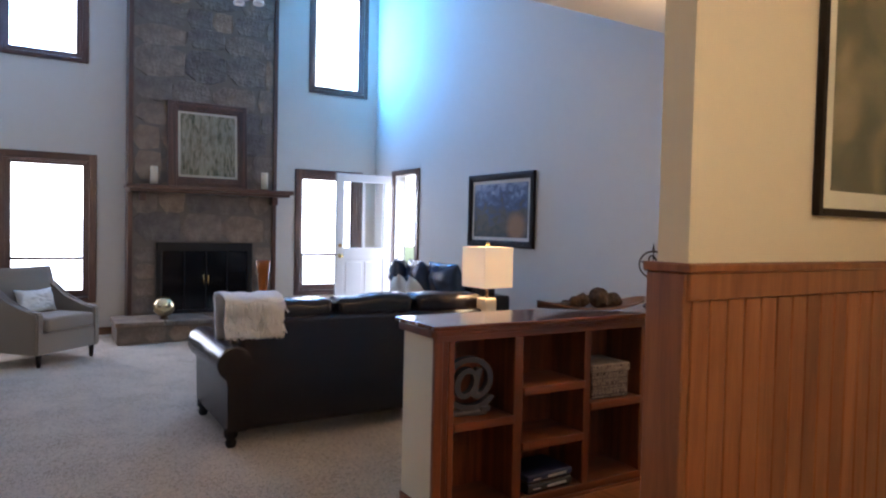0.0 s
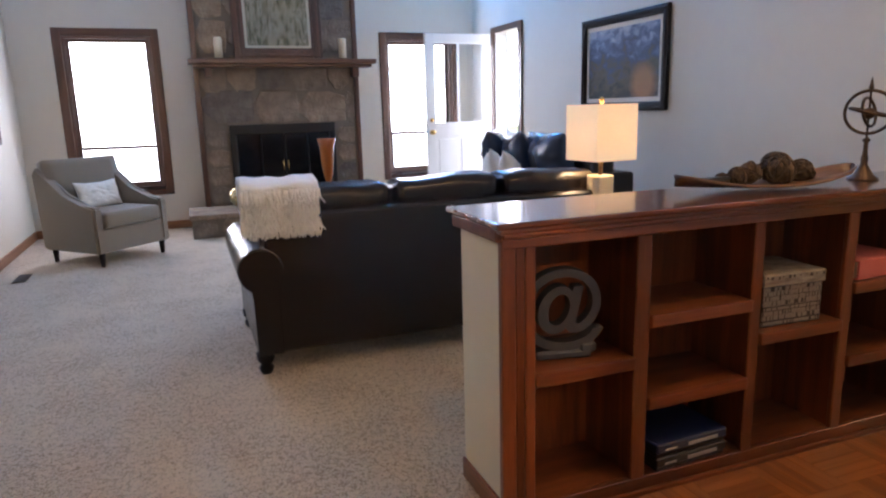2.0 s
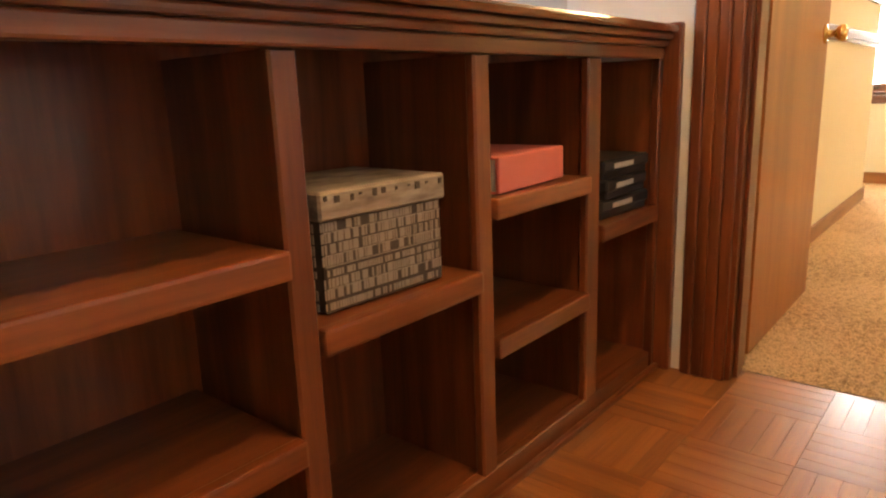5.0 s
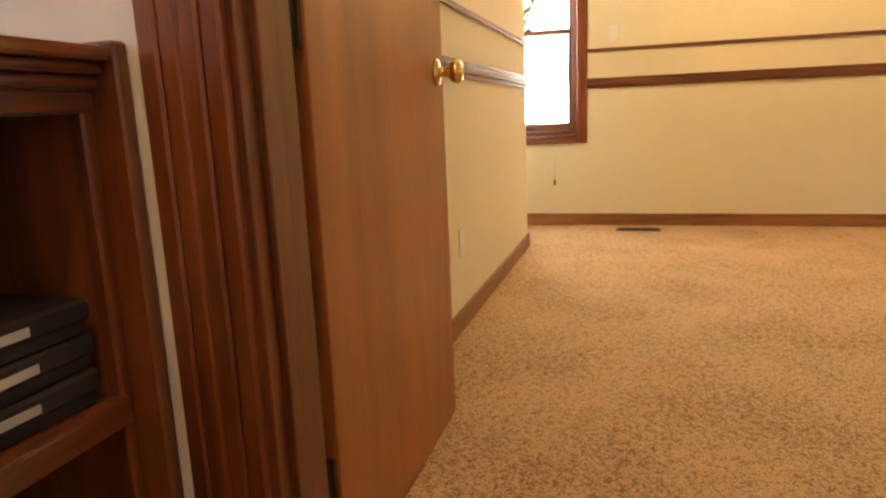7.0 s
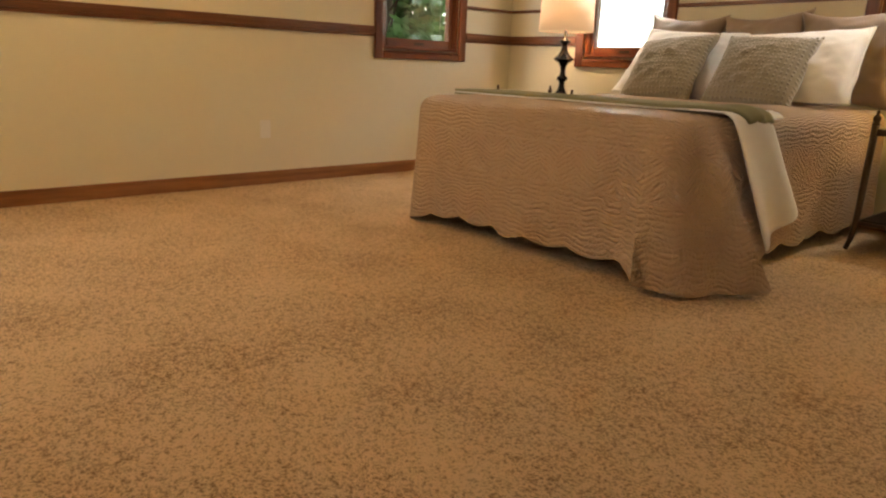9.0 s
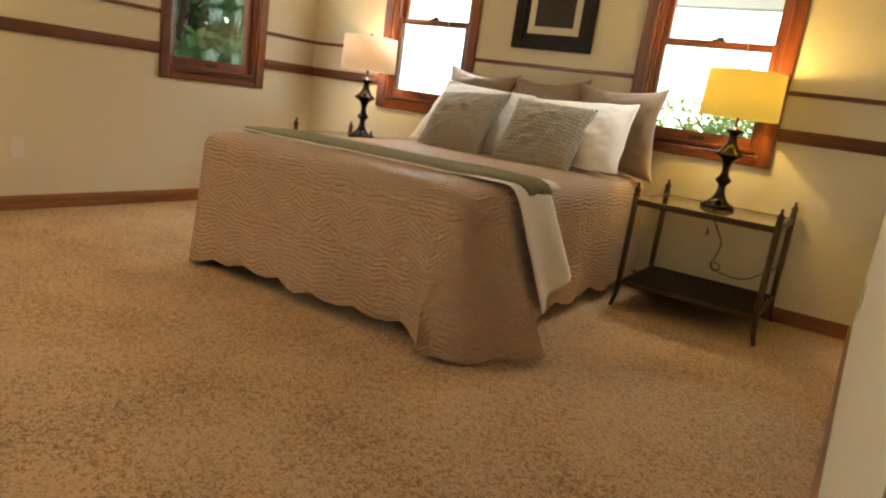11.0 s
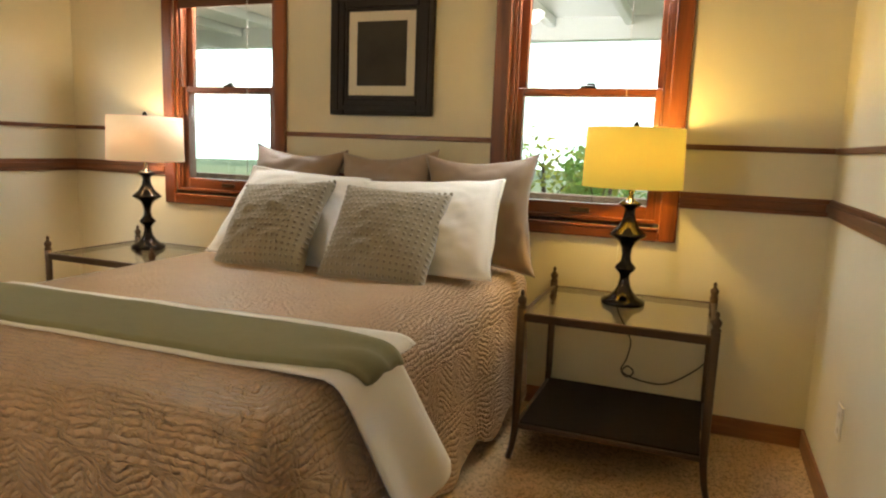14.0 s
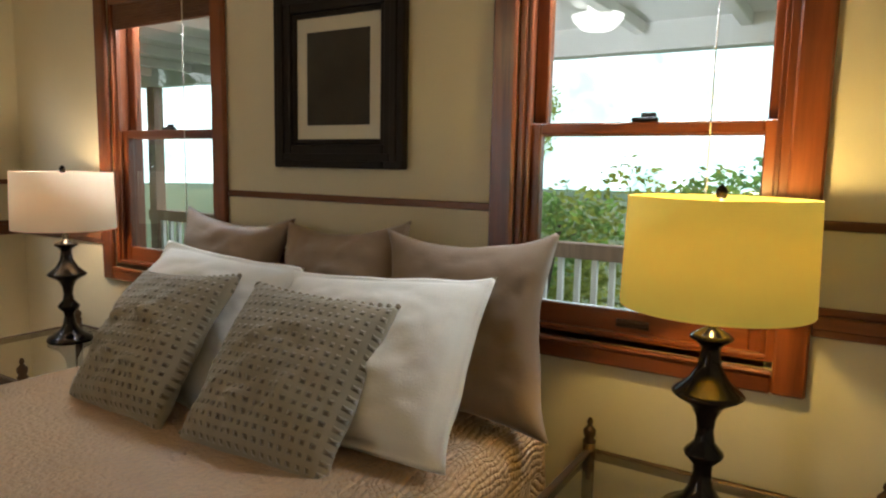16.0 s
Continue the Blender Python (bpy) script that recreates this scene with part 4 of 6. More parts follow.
def art(name, colors, scale, stretch=(1, 1, 1), detail=3):
    """Blurred patches of paint, from several colours."""
    m = bpy.data.materials.new(name)
    m.use_nodes = True
    n, l = m.node_tree.nodes, m.node_tree.links
    co, mp, a, r = n.new("ShaderNodeTexCoord"), n.new("ShaderNodeMapping"), n.new("ShaderNodeTexNoise"), n.new("ShaderNodeValToRGB")
    mp.inputs["Scale"].default_value = stretch
    a.inputs["Scale"].default_value, a.inputs["Detail"].default_value, a.inputs["Distortion"].default_value = scale, detail, 0.6
    for i in range(len(colors) - 2):
        r.color_ramp.elements.new(0.3 + 0.4 * (i + 1) / (len(colors) - 1))
    r.color_ramp.elements[0].position, r.color_ramp.elements[-1].position = 0.3, 0.7
    for e, c in zip(r.color_ramp.elements, colors):
        e.color = (*c, 1)
    l.new(co.outputs["Object"], mp.inputs[0]), l.new(mp.outputs[0], a.inputs["Vector"]), l.new(a.outputs[0], r.inputs[0])
    b = n["Principled BSDF"]
    b.inputs["Roughness"].default_value = 0.7
    l.new(r.outputs[0], b.inputs["Base Color"])
    return m


ART_PALM = art("palm_print", [(0.012, 0.02, 0.014), (0.035, 0.045, 0.025), (0.16, 0.14, 0.07), (0.30, 0.24, 0.15)], 4)


def coast_painting():
    """A loosely brushed view: pale sky, blue hills, dark shore, an ochre path."""
    m = art("coast_painting", [(0.03, 0.03, 0.02), (0.09, 0.075, 0.04), (0.05, 0.065, 0.10), (0.10, 0.13, 0.20), (0.33, 0.36, 0.42)], 9.0, (1, 1, 1.4), 6)
    n, l = m.node_tree.nodes, m.node_tree.links
    a = [q for q in n if q.type == "TEX_NOISE"][0]
    r = [q for q in n if q.type == "VALTORGB"][0]
    co = [q for q in n if q.type == "TEX_COORD"][0]
    sp, up, mx, ml, md, sm = n.new("ShaderNodeSeparateXYZ"), n.new("ShaderNodeMath"), n.new("ShaderNodeMix"), n.new("ShaderNodeMath"), n.new("ShaderNodeVectorMath"), n.new("ShaderNodeMapRange")
    l.new(co.outputs["Object"], sp.inputs[0])
    up.operation, up.inputs[1].default_value = "MULTIPLY", 0.62
    l.new(sp.outputs["Z"], up.inputs[0])
    ml.operation, ml.inputs[1].default_value = "MULTIPLY_ADD", 0.62
    l.new(a.outputs[0], ml.inputs[0]), l.new(up.outputs[0], ml.inputs[2])
    for e, k in zip(r.color_ramp.elements, (0.38, 0.50, 0.60, 0.68, 0.80)):
        e.position = k
    l.new(ml.outputs[0], r.inputs[0])
    md.operation = "DISTANCE"
    md.inputs[1].default_value = (0.30, 0.0, 0.22)
    l.new(co.outputs["Object"], md.inputs[0])
    for i, v in enumerate((0.20, 0.10, 0.0, 0.8)):
        sm.inputs[i + 1].default_value = v
    l.new(md.outputs["Value"], sm.inputs[0])
    mx.data_type = "RGBA"
    mx.inputs[7].default_value = (0.36, 0.17, 0.06, 1)
    l.new(sm.outputs[0], mx.inputs[0]), l.new(r.outputs[0], mx.inputs[6]), l.new(mx.outputs[2], n["Principled BSDF"].inputs["Base Color"])
    return m


ART_COAST = coast_painting()
ART_TREES = art("birch_print", [(0.07, 0.09, 0.05), (0.20, 0.19, 0.11), (0.42, 0.40, 0.30), (0.12, 0.13, 0.07)], 12, (2.2, 1, 0.6))
picture(pose(1.135, -1.27, 1.48, 0, 0, 0), 0.72, 0.95, 0.028, BLACK_WOOD, 0.065, ART_PALM, "black-framed palm print with a wide pale mat")
picture(pose(LIV_R, 3.34, 1.21, 0, 0, -90), 1.21, 0.81, 0.06, BLACK_WOOD, 0.05, ART_COAST, "black-framed coastal painting on the greige wall", mat2=PAINT_GREY, depth=0.04, glazed=False)
picture(pose(LIV_L, 5.00, 1.05, 0, 0, 90), 1.24, 1.06, 0.05, BROWN_Z, 0.12, art("sea_print", [(0.25, 0.30, 0.32), (0.5, 0.55, 0.55), (0.35, 0.42, 0.45)], 3), "brown-framed print catching window light")


# foyer ceiling lamp
fl = thing("ceiling_light", pose(-0.3, -3.2, 2.5), "white glass bowl ceiling light of the foyer", "ceiling light")
part("canopy", lathe([(0.07, -0.02), (0.075, 0.0)], 20), BRASS, fl)
part("bowl", lathe([(0.01, -0.13), (0.09, -0.12), (0.15, -0.085), (0.17, -0.04), (0.165, -0.03)], 24), glow("lit_glass", (1.0, 0.80, 0.52), 5.0), fl, "lit white glass bowl")


# ---- living room ----
def stone_material():
    m = mat("fieldstone", (0.30, 0.225, 0.155), 0.85, spot=(0.13, 0.085, 0.06), scale=7, amount=0.5, bump=0.8, bump_scale=26, dist=0.02)
    n, l = m.node_tree.nodes, m.node_tree.links
    inf, hs, vr, hr = n.new("ShaderNodeObjectInfo"), n.new("ShaderNodeHueSaturation"), n.new("ShaderNodeMapRange"), n.new("ShaderNodeMapRange")
    vr.inputs[3].default_value, vr.inputs[4].default_value = 0.60, 1.35
    hr.inputs[3].default_value, hr.inputs[4].default_value = 0.6, 1.15
    b = n["Principled BSDF"]
    src = b.inputs["Base Color"].links[0].from_socket
    l.new(inf.outputs["Random"], vr.inputs[0]), l.new(inf.outputs["Random"], hr.inputs[0])
    l.new(vr.outputs[0], hs.inputs["Value"]), l.new(hr.outputs[0], hs.inputs["Saturation"]), l.new(src, hs.inputs["Color"]), l.new(hs.outputs[0], b.inputs["Base Color"])
    return m


STONE = stone_material()
MORTAR = mat("mortar", (0.19, 0.15, 0.112), 0.95, scale=20, amount=0.3, bump=0.5, bump_scale=60)
FX0, FX1, FY = -0.60, 1.12, 6.32
chim = thing("chimney", pose(0, 0, 0), "tall fieldstone chimney breast with a black firebox", "fireplace")
bm = bmesh.new()
add_box(bm, FX0, -0.33, FY, LIV_F, 0.0, 1.15), add_box(bm, 0.855, FX1, FY, LIV_F, 0.0, 1.15), add_box(bm, FX0, FX1, FY, LIV_F, 1.15, slope(FY) - 0.01)
part("core", bm, MORTAR, chim)
part("corner_trim", box(FX0 - 0.055, FX0 - 0.002, FY - 0.03, LIV_F, 0.0, slope(FY) - 0.02, 0.004), BROWN_Z, chim)
part("corner_trim", box(FX1 + 0.002, FX1 + 0.055, FY - 0.03, LIV_F, 0.0, slope(FY) - 0.02, 0.004), BROWN_Z, chim)


def stone_mesh(w, h, seed):
    """A flat-faced field stone with an uneven outline."""
    rnd = random.Random(seed)
    bm = bmesh.new()
    n = 9
    out, inn = [], []
    for k in range(n):
        a = 2 * math.pi * k / n + rnd.uniform(-0.15, 0.15)
        c, s = math.cos(a), math.sin(a)
        q = 1 / max(abs(c), abs(s)) ** 0.82
        out.append(bm.verts.new((c * q * w / 2 * rnd.uniform(0.9, 1.0), 0.0, s * q * h / 2 * rnd.uniform(0.9, 1.0))))
        inn.append(bm.verts.new((c * q * w / 2 * 0.945, -rnd.uniform(0.006, 0.018), s * q * h / 2 * 0.945)))
    for k in range(n):
        bm.faces.new((out[k], out[(k + 1) % n], inn[(k + 1) % n], inn[k]))
    bm.faces.new(inn)
    bm.faces.new(out[::-1])
    return mesh_of("stone", bm, STONE)


# hearth, firebox, mantel
hearth = thing("hearth", pose(0, 0, 0), "low fieldstone hearth before the fireplace", "hearth")
part("core", box(-0.82, 1.34, 5.68, FY, 0.0, 0.20), MORTAR, hearth)
slab = 0.54
for k in range(4):
    part("slab", box(-0.85 + k * slab + 0.008, -0.85 + (k + 1) * slab - 0.008, 5.645, FY - 0.002, 0.20, 0.255, 0.012, 2), STONE, hearth)
fb = thing("firebox", pose(0, 0, 0), "black fireplace insert with glass doors", "fireplace")
part("lining", add_box(add_box(add_box(add_box(box(-0.33, 0.855, LIV_F - 0.02, LIV_F - 0.002, 0.255, 1.15), -0.33, -0.31, FY + 0.02, LIV_F - 0.02, 0.255, 1.15), 0.835, 0.855, FY + 0.02, LIV_F - 0.02, 0.255, 1.15), -0.31, 0.835, FY + 0.02, LIV_F - 0.02, 1.13, 1.15), -0.31, 0.835, FY + 0.02, LIV_F - 0.02, 0.255, 0.262), SOOT, fb)
for x0, x1, z0, z1 in ((-0.33, 0.855, 1.04, 1.15), (-0.33, -0.27, 0.30, 1.04), (0.795, 0.855, 0.30, 1.04), (-0.33, 0.855, 0.256, 0.30)):
    part("surround", box(x0, x1, FY - 0.045, FY + 0.02, z0, z1, 0.005), BLACK_METAL, fb)
for k in range(4):
    x = -0.27 + k * 0.266
    d = part("door_panel", box(x + 0.004, x + 0.262, FY - 0.028, FY - 0.018, 0.30, 1.04, 0.003), mat("smoked_glass", (0.006, 0.006, 0.007), 0.12, scale=5, amount=0.2), fb)
    part("edge", box(x + 0.002, x + 0.012, FY - 0.036, FY - 0.014, 0.30, 1.04, 0.002), BLACK_METAL, d)
for x in (0.235, 0.29):
    part("handle", tube([(x, FY - 0.06, 0.62), (x, FY - 0.06, 0.74)], 0.008, 8), BRASS, fb, "brass handle")
mantel = thing("mantel", pose(0, 0, 0), "dark stained wooden mantel shelf", "mantel")
part("shelf", box(-0.70, 1.33, 6.02, FY - 0.03, 1.80, 1.85, 0.008, 2), BROWN_X, mantel)
part("moulding", box(-0.66, 1.29, 6.08, FY - 0.03, 1.765, 1.80, 0.008, 2), BROWN_X, mantel)
for x in (-0.50, 1.12):
    part("bracket", box(x - 0.04, x + 0.04, 6.18, FY - 0.03, 1.66, 1.765, 0.01, 2), BROWN_Z, mantel)
picture(pose(0.27, 6.235, 1.852, -4, 0, 0), 0.97, 1.07, 0.10, BROWN_Z, 0.05, ART_TREES, "brown-framed birch wood print leaning over the mantel", depth=0.04)
CANDLE = mat("ivory_wax", (0.70, 0.60, 0.42), 0.5, scale=20, amount=0.08)
for x, r in ((-0.38, 0.0), (0.97, 0.0)):
    cd = thing("candle", pose(x, 6.16, 1.85), "ivory pillar candle standing on the mantel", "candle", "mantel candles")
    part("dish", lathe([(0.03, 0), (0.055, 0.005), (0.06, 0.014), (0.05, 0.012)], 18), BRONZE, cd)
    part("wax", lathe([(0.042, 0.012), (0.044, 0.22), (0.038, 0.232), (0.01, 0.228)], 20), CANDLE, cd)
    part("wick", tube([(0, 0, 0.225), (0.002, 0, 0.245)], 0.0025, 6), BLACK_METAL, cd)
gl = thing("globe_ornament", pose(-0.30, 5.84, 0.255), "mirrored gold glass ball on the hearth", "ornament")
part("stand", lathe([(0.05, 0), (0.055, 0.01), (0.03, 0.03), (0.035, 0.035)], 18), BRONZE, gl)
part("ball", sphere(0.125, (0, 0, 0.15), 28), mat("mercury_glass", (0.72, 0.58, 0.34), 0.14, 1.0, scale=14, amount=0.3), gl)

# armchair beside the window
ch = thing("armchair", pose(-1.56, 5.15, 0, 0, 0, -47 + 90), "grey linen armchair with sloping arms by the window", "armchair")
part("seat_frame", box(-0.36, 0.36, -0.36, 0.34, 0.12, 0.33, 0.02, 2), LINEN, ch)
part("seat_cushion", box(-0.29, 0.29, -0.39, 0.20, 0.33, 0.47, 0.045, 3), LINEN, ch)
bk_ = grid_mesh(8, 10, lambda u, v: Vector(((u - 0.5) * 0.72 * (1 - 0.05 * v), 0.24 + 0.14 * v - 0.05 * math.cos((u - 0.5) * 2.6), 0.33 + 0.56 * v)))
part("backrest", thicken(bk_, 0.12), LINEN, ch)
for s in (-1, 1):
    bm = bmesh.new()
    prof = [(-0.37, 0.12), (-0.37, 0.52), (-0.20, 0.54), (0.02, 0.60), (0.22, 0.76), (0.34, 0.86), (0.40, 0.80), (0.36, 0.12)]
    a = [bm.verts.new((s * 0.30, y, z)) for y, z in prof]
    b = [bm.verts.new((s * 0.385, y, z)) for y, z in prof]
    bm.faces.new(a), bm.faces.new(b[::-1])
    for k in range(len(prof)):
        bm.faces.new((a[k], a[(k + 1) % len(prof)], b[(k + 1) % len(prof)], b[k]))
    bmesh.ops.bevel(bm, geom=bm.edges[:], offset=0.018, segments=2, affect="EDGES")
    part("arm", bm, LINEN, ch)
for x in (-0.32, 0.32):
    for y in (-0.32, 0.30):
        part("leg", lathe([(0.018, 0.0), (0.028, 0.12)], 10, at=(x, y, 0)), BLACK_WOOD, ch, "dark tapered wooden leg")


def pillow_mesh(w, h, t, rim=0.0, pinch=0.10, n=36, back=1.0, seed=0.0, slump=0.0):
    """A stuffed cushion standing in the xz plane: drawn-in sides, corner ears, creases, an optional flat rim."""
    bm = bmesh.new()
    q = 1 - rim

    def pt(u, v, side):
        a, b = u * 2 - 1, v * 2 - 1
        x = a * w / 2 * (1 - pinch * (1 - b * b) * abs(a) ** 2)
        z = b * h / 2 * (1 - pinch * (1 - a * a) * abs(b) ** 2)
        aa, bb = min(1.0, abs(a) / q), min(1.0, abs(b) / q)
        f = max(0.0, (1 - aa ** 2.4)) * max(0.0, (1 - bb ** 2.4))
        lump = 0.82 + 0.18 * (1 - b) if slump else 1.0
        y = side * (t / 2 * (back if side < 0 else 1.0) * f ** 0.55 * lump + (0.003 if rim and max(abs(a), abs(b)) < 0.999 else 0.0))
        y += 0.010 * noise.noise(Vector((a * 2.2 + w * 9 + seed, b * 2.2, side * (1 if f > 0 else 0))))
        crease = noise.noise(Vector((a * 3 + b * 5 + seed * 3, b * 2 - a * 3, seed)))
        y += side * 0.014 * f * crease * abs(crease) * 3
        fold = 1 - abs(noise.noise(Vector((a * 4.5 + b * 1.5 + seed, b * 4.0 - a * 2.0, seed * 2 + 7.0)))) * 3.2
        y += side * 0.0045 * max(0.0, fold) * min(1.0, f * 2.5) * (0.35 + max(abs(a), abs(b)) ** 2)
        z += 0.012 * noise.noise(Vector((a * 1.8 + seed, b * 1.8, 4.0))) * (1 - f)
        x += 0.012 * noise.noise(Vector((a * 1.8 + seed, b * 1.8, 9.0))) * (1 - f)
        return Vector((x, y - slump * h * (b + 1) ** 2 * 0.25, z))
    for side in (1, -1):
        g = grid_mesh(n, n, lambda u, v, s=side: pt(u, v, s))
        merge(bm, g)
    bmesh.ops.remove_doubles(bm, verts=bm.verts[:], dist=0.0012)
    return bm


lum = thing("cushion", pose(-1.60, 5.20, 0.585, -16, 0, -47 + 90), "white lumbar cushion on the grey armchair", "cushion")
part("cover", pillow_mesh(0.44, 0.25, 0.13), WHITE_CLOTH, lum)


# sofas
def scroll_arm(x, d):
    """A rolled arm: a scroll over a straight panel, with flat ends and piping round them."""
    bm = bmesh.new()
    out = [(-0.065, 0.11), (0.055, 0.11), (0.060, 0.40)]
    for k in range(19):
        a = math.radians(-62 + k * 300 / 18 * 0.93)
        out.append((0.015 + 0.108 * math.cos(a), 0.535 + 0.108 * math.sin(a)))
    out.append((-0.065, 0.40))
    rings = [[bm.verts.new((x + d * px, y, pz)) for px, pz in out] for y in (0.0, 0.945)]
    n = len(out)
    for i in range(n):
        f = bm.faces.new((rings[0][i], rings[0][(i + 1) % n], rings[1][(i + 1) % n], rings[1][i]))
        f.smooth = True
    for y, g in ((-0.004, 0.96), (0.949, 0.96)):
        cap = [bm.verts.new((x + d * px * g, y, 0.36 + (pz - 0.36) * g)) for px, pz in out]
        rim_v = [bm.verts.new((x + d * px, 0.0 if y < 0 else 0.945, pz)) for px, pz in out]
        bm.faces.new(cap)
        for i in range(n):
            bm.faces.new((cap[i], cap[(i + 1) % n], rim_v[(i + 1) % n], rim_v[i]))
    bmesh.ops.recalc_face_normals(bm, faces=bm.faces[:])
    return bm


def sofa(m, length, label):
    """A rolled-arm leather sofa; its back stands at y = 0 and it faces +y."""
    s = thing("sofa", m, label, "sofa")
    h = length / 2
    part("back", box(-h + 0.11, h - 0.11, 0.0, 0.22, 0.11, 0.80, 0.035, 3), LEATHER, s)
    part("base", box(-h + 0.10, h - 0.10, 0.22, 0.92, 0.11, 0.34, 0.02, 2), LEATHER, s)
    for d in (-1, 1):
        bm = scroll_arm(d * (h - 0.10), d)
        part("arm", bm, LEATHER, s)
    n = 3 if length > 1.9 else 2
    wd = (length - 0.34) / n
    for k in range(n):
        x = -h + 0.17 + wd * k
        part("seat_cushion", box(x + 0.005, x + wd - 0.005, 0.24, 0.93, 0.34, 0.48, 0.04, 3), LEATHER, s)
        bm = box(x + 0.01, x + wd - 0.01, 0.10, 0.36, 0.46, 0.915, 0.07, 4)
        bmesh.ops.subdivide_edges(bm, edges=[e for e in bm.edges if e.calc_length() > 0.1], cuts=9, use_grid_fill=True)
        for v in bm.verts:
            c = v.co.copy()
            v.co.z += 0.020 * noise.noise(c * 4) + 0.008 * noise.noise(Vector((c.x * 22, c.y * 9, c.z * 7)))
            v.co.y += 0.02 * noise.noise(c * 3 + Vector((5, 0, 0))) + 0.006 * noise.noise(Vector((c.x * 18, c.y * 8, c.z * 8 + 3)))
        for f in bm.faces:
            f.smooth = True
        part("back_cushion", bm, LEATHER, s)
    for x in (-h + 0.08, h - 0.08):
        for y in (0.06, 0.88):
            part("foot", lathe([(0.024, 0.0), (0.032, 0.012), (0.036, 0.035), (0.026, 0.05), (0.042, 0.07), (0.045, 0.11)], 14, at=(x, y, 0)), BLACK_WOOD, s, "turned dark wooden foot")
    return s


sofa(pose(0.48, 1.545, 0), 2.20, "dark brown leather sofa seen from behind")
sofa(pose(2.14, 3.05, 0, 0, 0, 90), 1.75, "dark leather loveseat along the greige wall")
for y, x, c, rz in ((3.62, 1.70, SHEEN_LEATHER, 60), (3.20, 1.70, SHEEN_LEATHER, 75), (2.72, 1.72, SHEEN_LEATHER, 88)):
    cu = thing("cushion", pose(x, y, 0.85, -14, 0, rz), "dark leather cushion with blue window sheen in its colour", "cushion", "dark cushions")
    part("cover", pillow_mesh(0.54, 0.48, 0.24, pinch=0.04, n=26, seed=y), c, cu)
for y, x, rz in ((3.25, 1.52, 70), (2.92, 1.50, 60)):
    cu = thing("cushion", pose(x, y, 0.73, -18, 8, rz), "cream cushion leaning on the loveseat", "cushion", "cream cushions")
    part("cover", pillow_mesh(0.42, 0.42, 0.16), WHITE_CLOTH, cu)

# white fringed throw over the sofa back
thr = thing("throw_blanket", pose(-0.415, 1.66, 0), "white knitted throw with fringe over the sofa back", "throw")
WOOL = mat("white_wool", (0.92, 0.91, 0.90), 0.95, scale=40, amount=0.12, bump=0.8, bump_scale=90, sheen=0.4, dist=0.01)


def drape(u, v):
    x = (u - 0.5) * 0.36 + 0.03 * (v - 0.5)
    s = 0.09 + v * 0.69
    if s < 0.26:
        y, z = -0.150 - 0.012 * math.sin(u * 9), 0.680 + s
    elif s < 0.50:
        a = (s - 0.26) / 0.24
        y, z = -0.150 + 0.385 * a, 0.940 + 0.025 * math.sin(math.pi * a) + 0.004 * math.sin(u * 7 + 1)
    else:
        y, z = 0.235 + 0.02 * math.sin(u * 8), 0.92 - (s - 0.50)
    return Vector((x, y + 0.008 * math.sin(u * 15 + v * 4), z + 0.003 * math.sin(u * 19)))


part("cloth", thicken(grid_mesh(26, 30, drape), 0.02), WOOL, thr)
fr = bmesh.new()
random.seed(11)
for k in range(420):
    u, row = random.random(), random.choice((0.0, 0.0, 0.0, 0.05, 0.10, 0.15, 0.20))
    b = drape(u, row) + Vector((0, -0.010, 0))
    e = b + Vector((random.uniform(-0.025, 0.025), -0.012 - random.uniform(0, 0.012), -random.uniform(0.05, 0.08)))
    tube([b + Vector((0, -0.004, 0.01)), (b + e) / 2 + Vector((random.uniform(-0.012, 0.012), -0.008, 0)), e], 0.006, 5, fr, 0.003)
part("fringe", fr, WOOL, thr)

# end table and square lamp behind the divider
et = thing("end_table", pose(1.36, 1.24, 0), "dark wooden end table beside the sofa", "table")
part("tabletop", box(-0.28, 0.28, -0.20, 0.52, 0.58, 0.61, 0.006), BLACK_WOOD, et)
for x in (-0.25, 0.25):
    for y in (-0.17, 0.49):
        part("leg", box(x - 0.025, x + 0.025, y - 0.025, y + 0.025, 0, 0.58, 0.004), BLACK_WOOD, et)
part("shelf", box(-0.25, 0.25, -0.17, 0.49, 0.16, 0.18), BLACK_WOOD, et)
lp = thing("table_lamp", pose(1.36, 1.56, 0.61, 0, 0, 5), "lit table lamp with a square cream shade", "lamp")
part("base", box(-0.07, 0.07, -0.07, 0.07, 0.0, 0.02, 0.004), BRONZE, lp)
part("column", box(-0.055, 0.055, -0.055, 0.055, 0.02, 0.27, 0.006), mat("pale_column", (0.62, 0.55, 0.42), 0.2, scale=10, amount=0.12), lp)
part("neck", tube([(0, 0, 0.27), (0, 0, 0.36)], 0.012, 10), BRONZE, lp)
SHADE_SQ = shade_cloth("square_shade_cloth", (1.0, 0.86, 0.62), 0.80)
sh = bmesh.new()
sq = [[sh.verts.new((sx * r, sy * r, z)) for sx, sy in ((-1, -1), (1, -1), (1, 1), (-1, 1))] for r, z in ((0.137, 0.355), (0.137, 0.66), (0.133, 0.66), (0.133, 0.355))]
for a, b in zip(sq, sq[1:] + sq[:1]):
    for i in range(4):
        sh.faces.new((a[i], a[(i + 1) % 4], b[(i + 1) % 4], b[i]))
part("shade", sh, SHADE_SQ, lp, "glowing square cream shade")
part("finial", lathe([(0.006, 0.62), (0.006, 0.665), (0.014, 0.67), (0.016, 0.69), (0.004, 0.70)], 12), BRASS, lp)
part("harp", add_box(box(-0.133, 0.133, -0.004, 0.004, 0.625, 0.632), -0.004, 0.004, -0.133, 0.133, 0.625, 0.632), BRASS, lp)

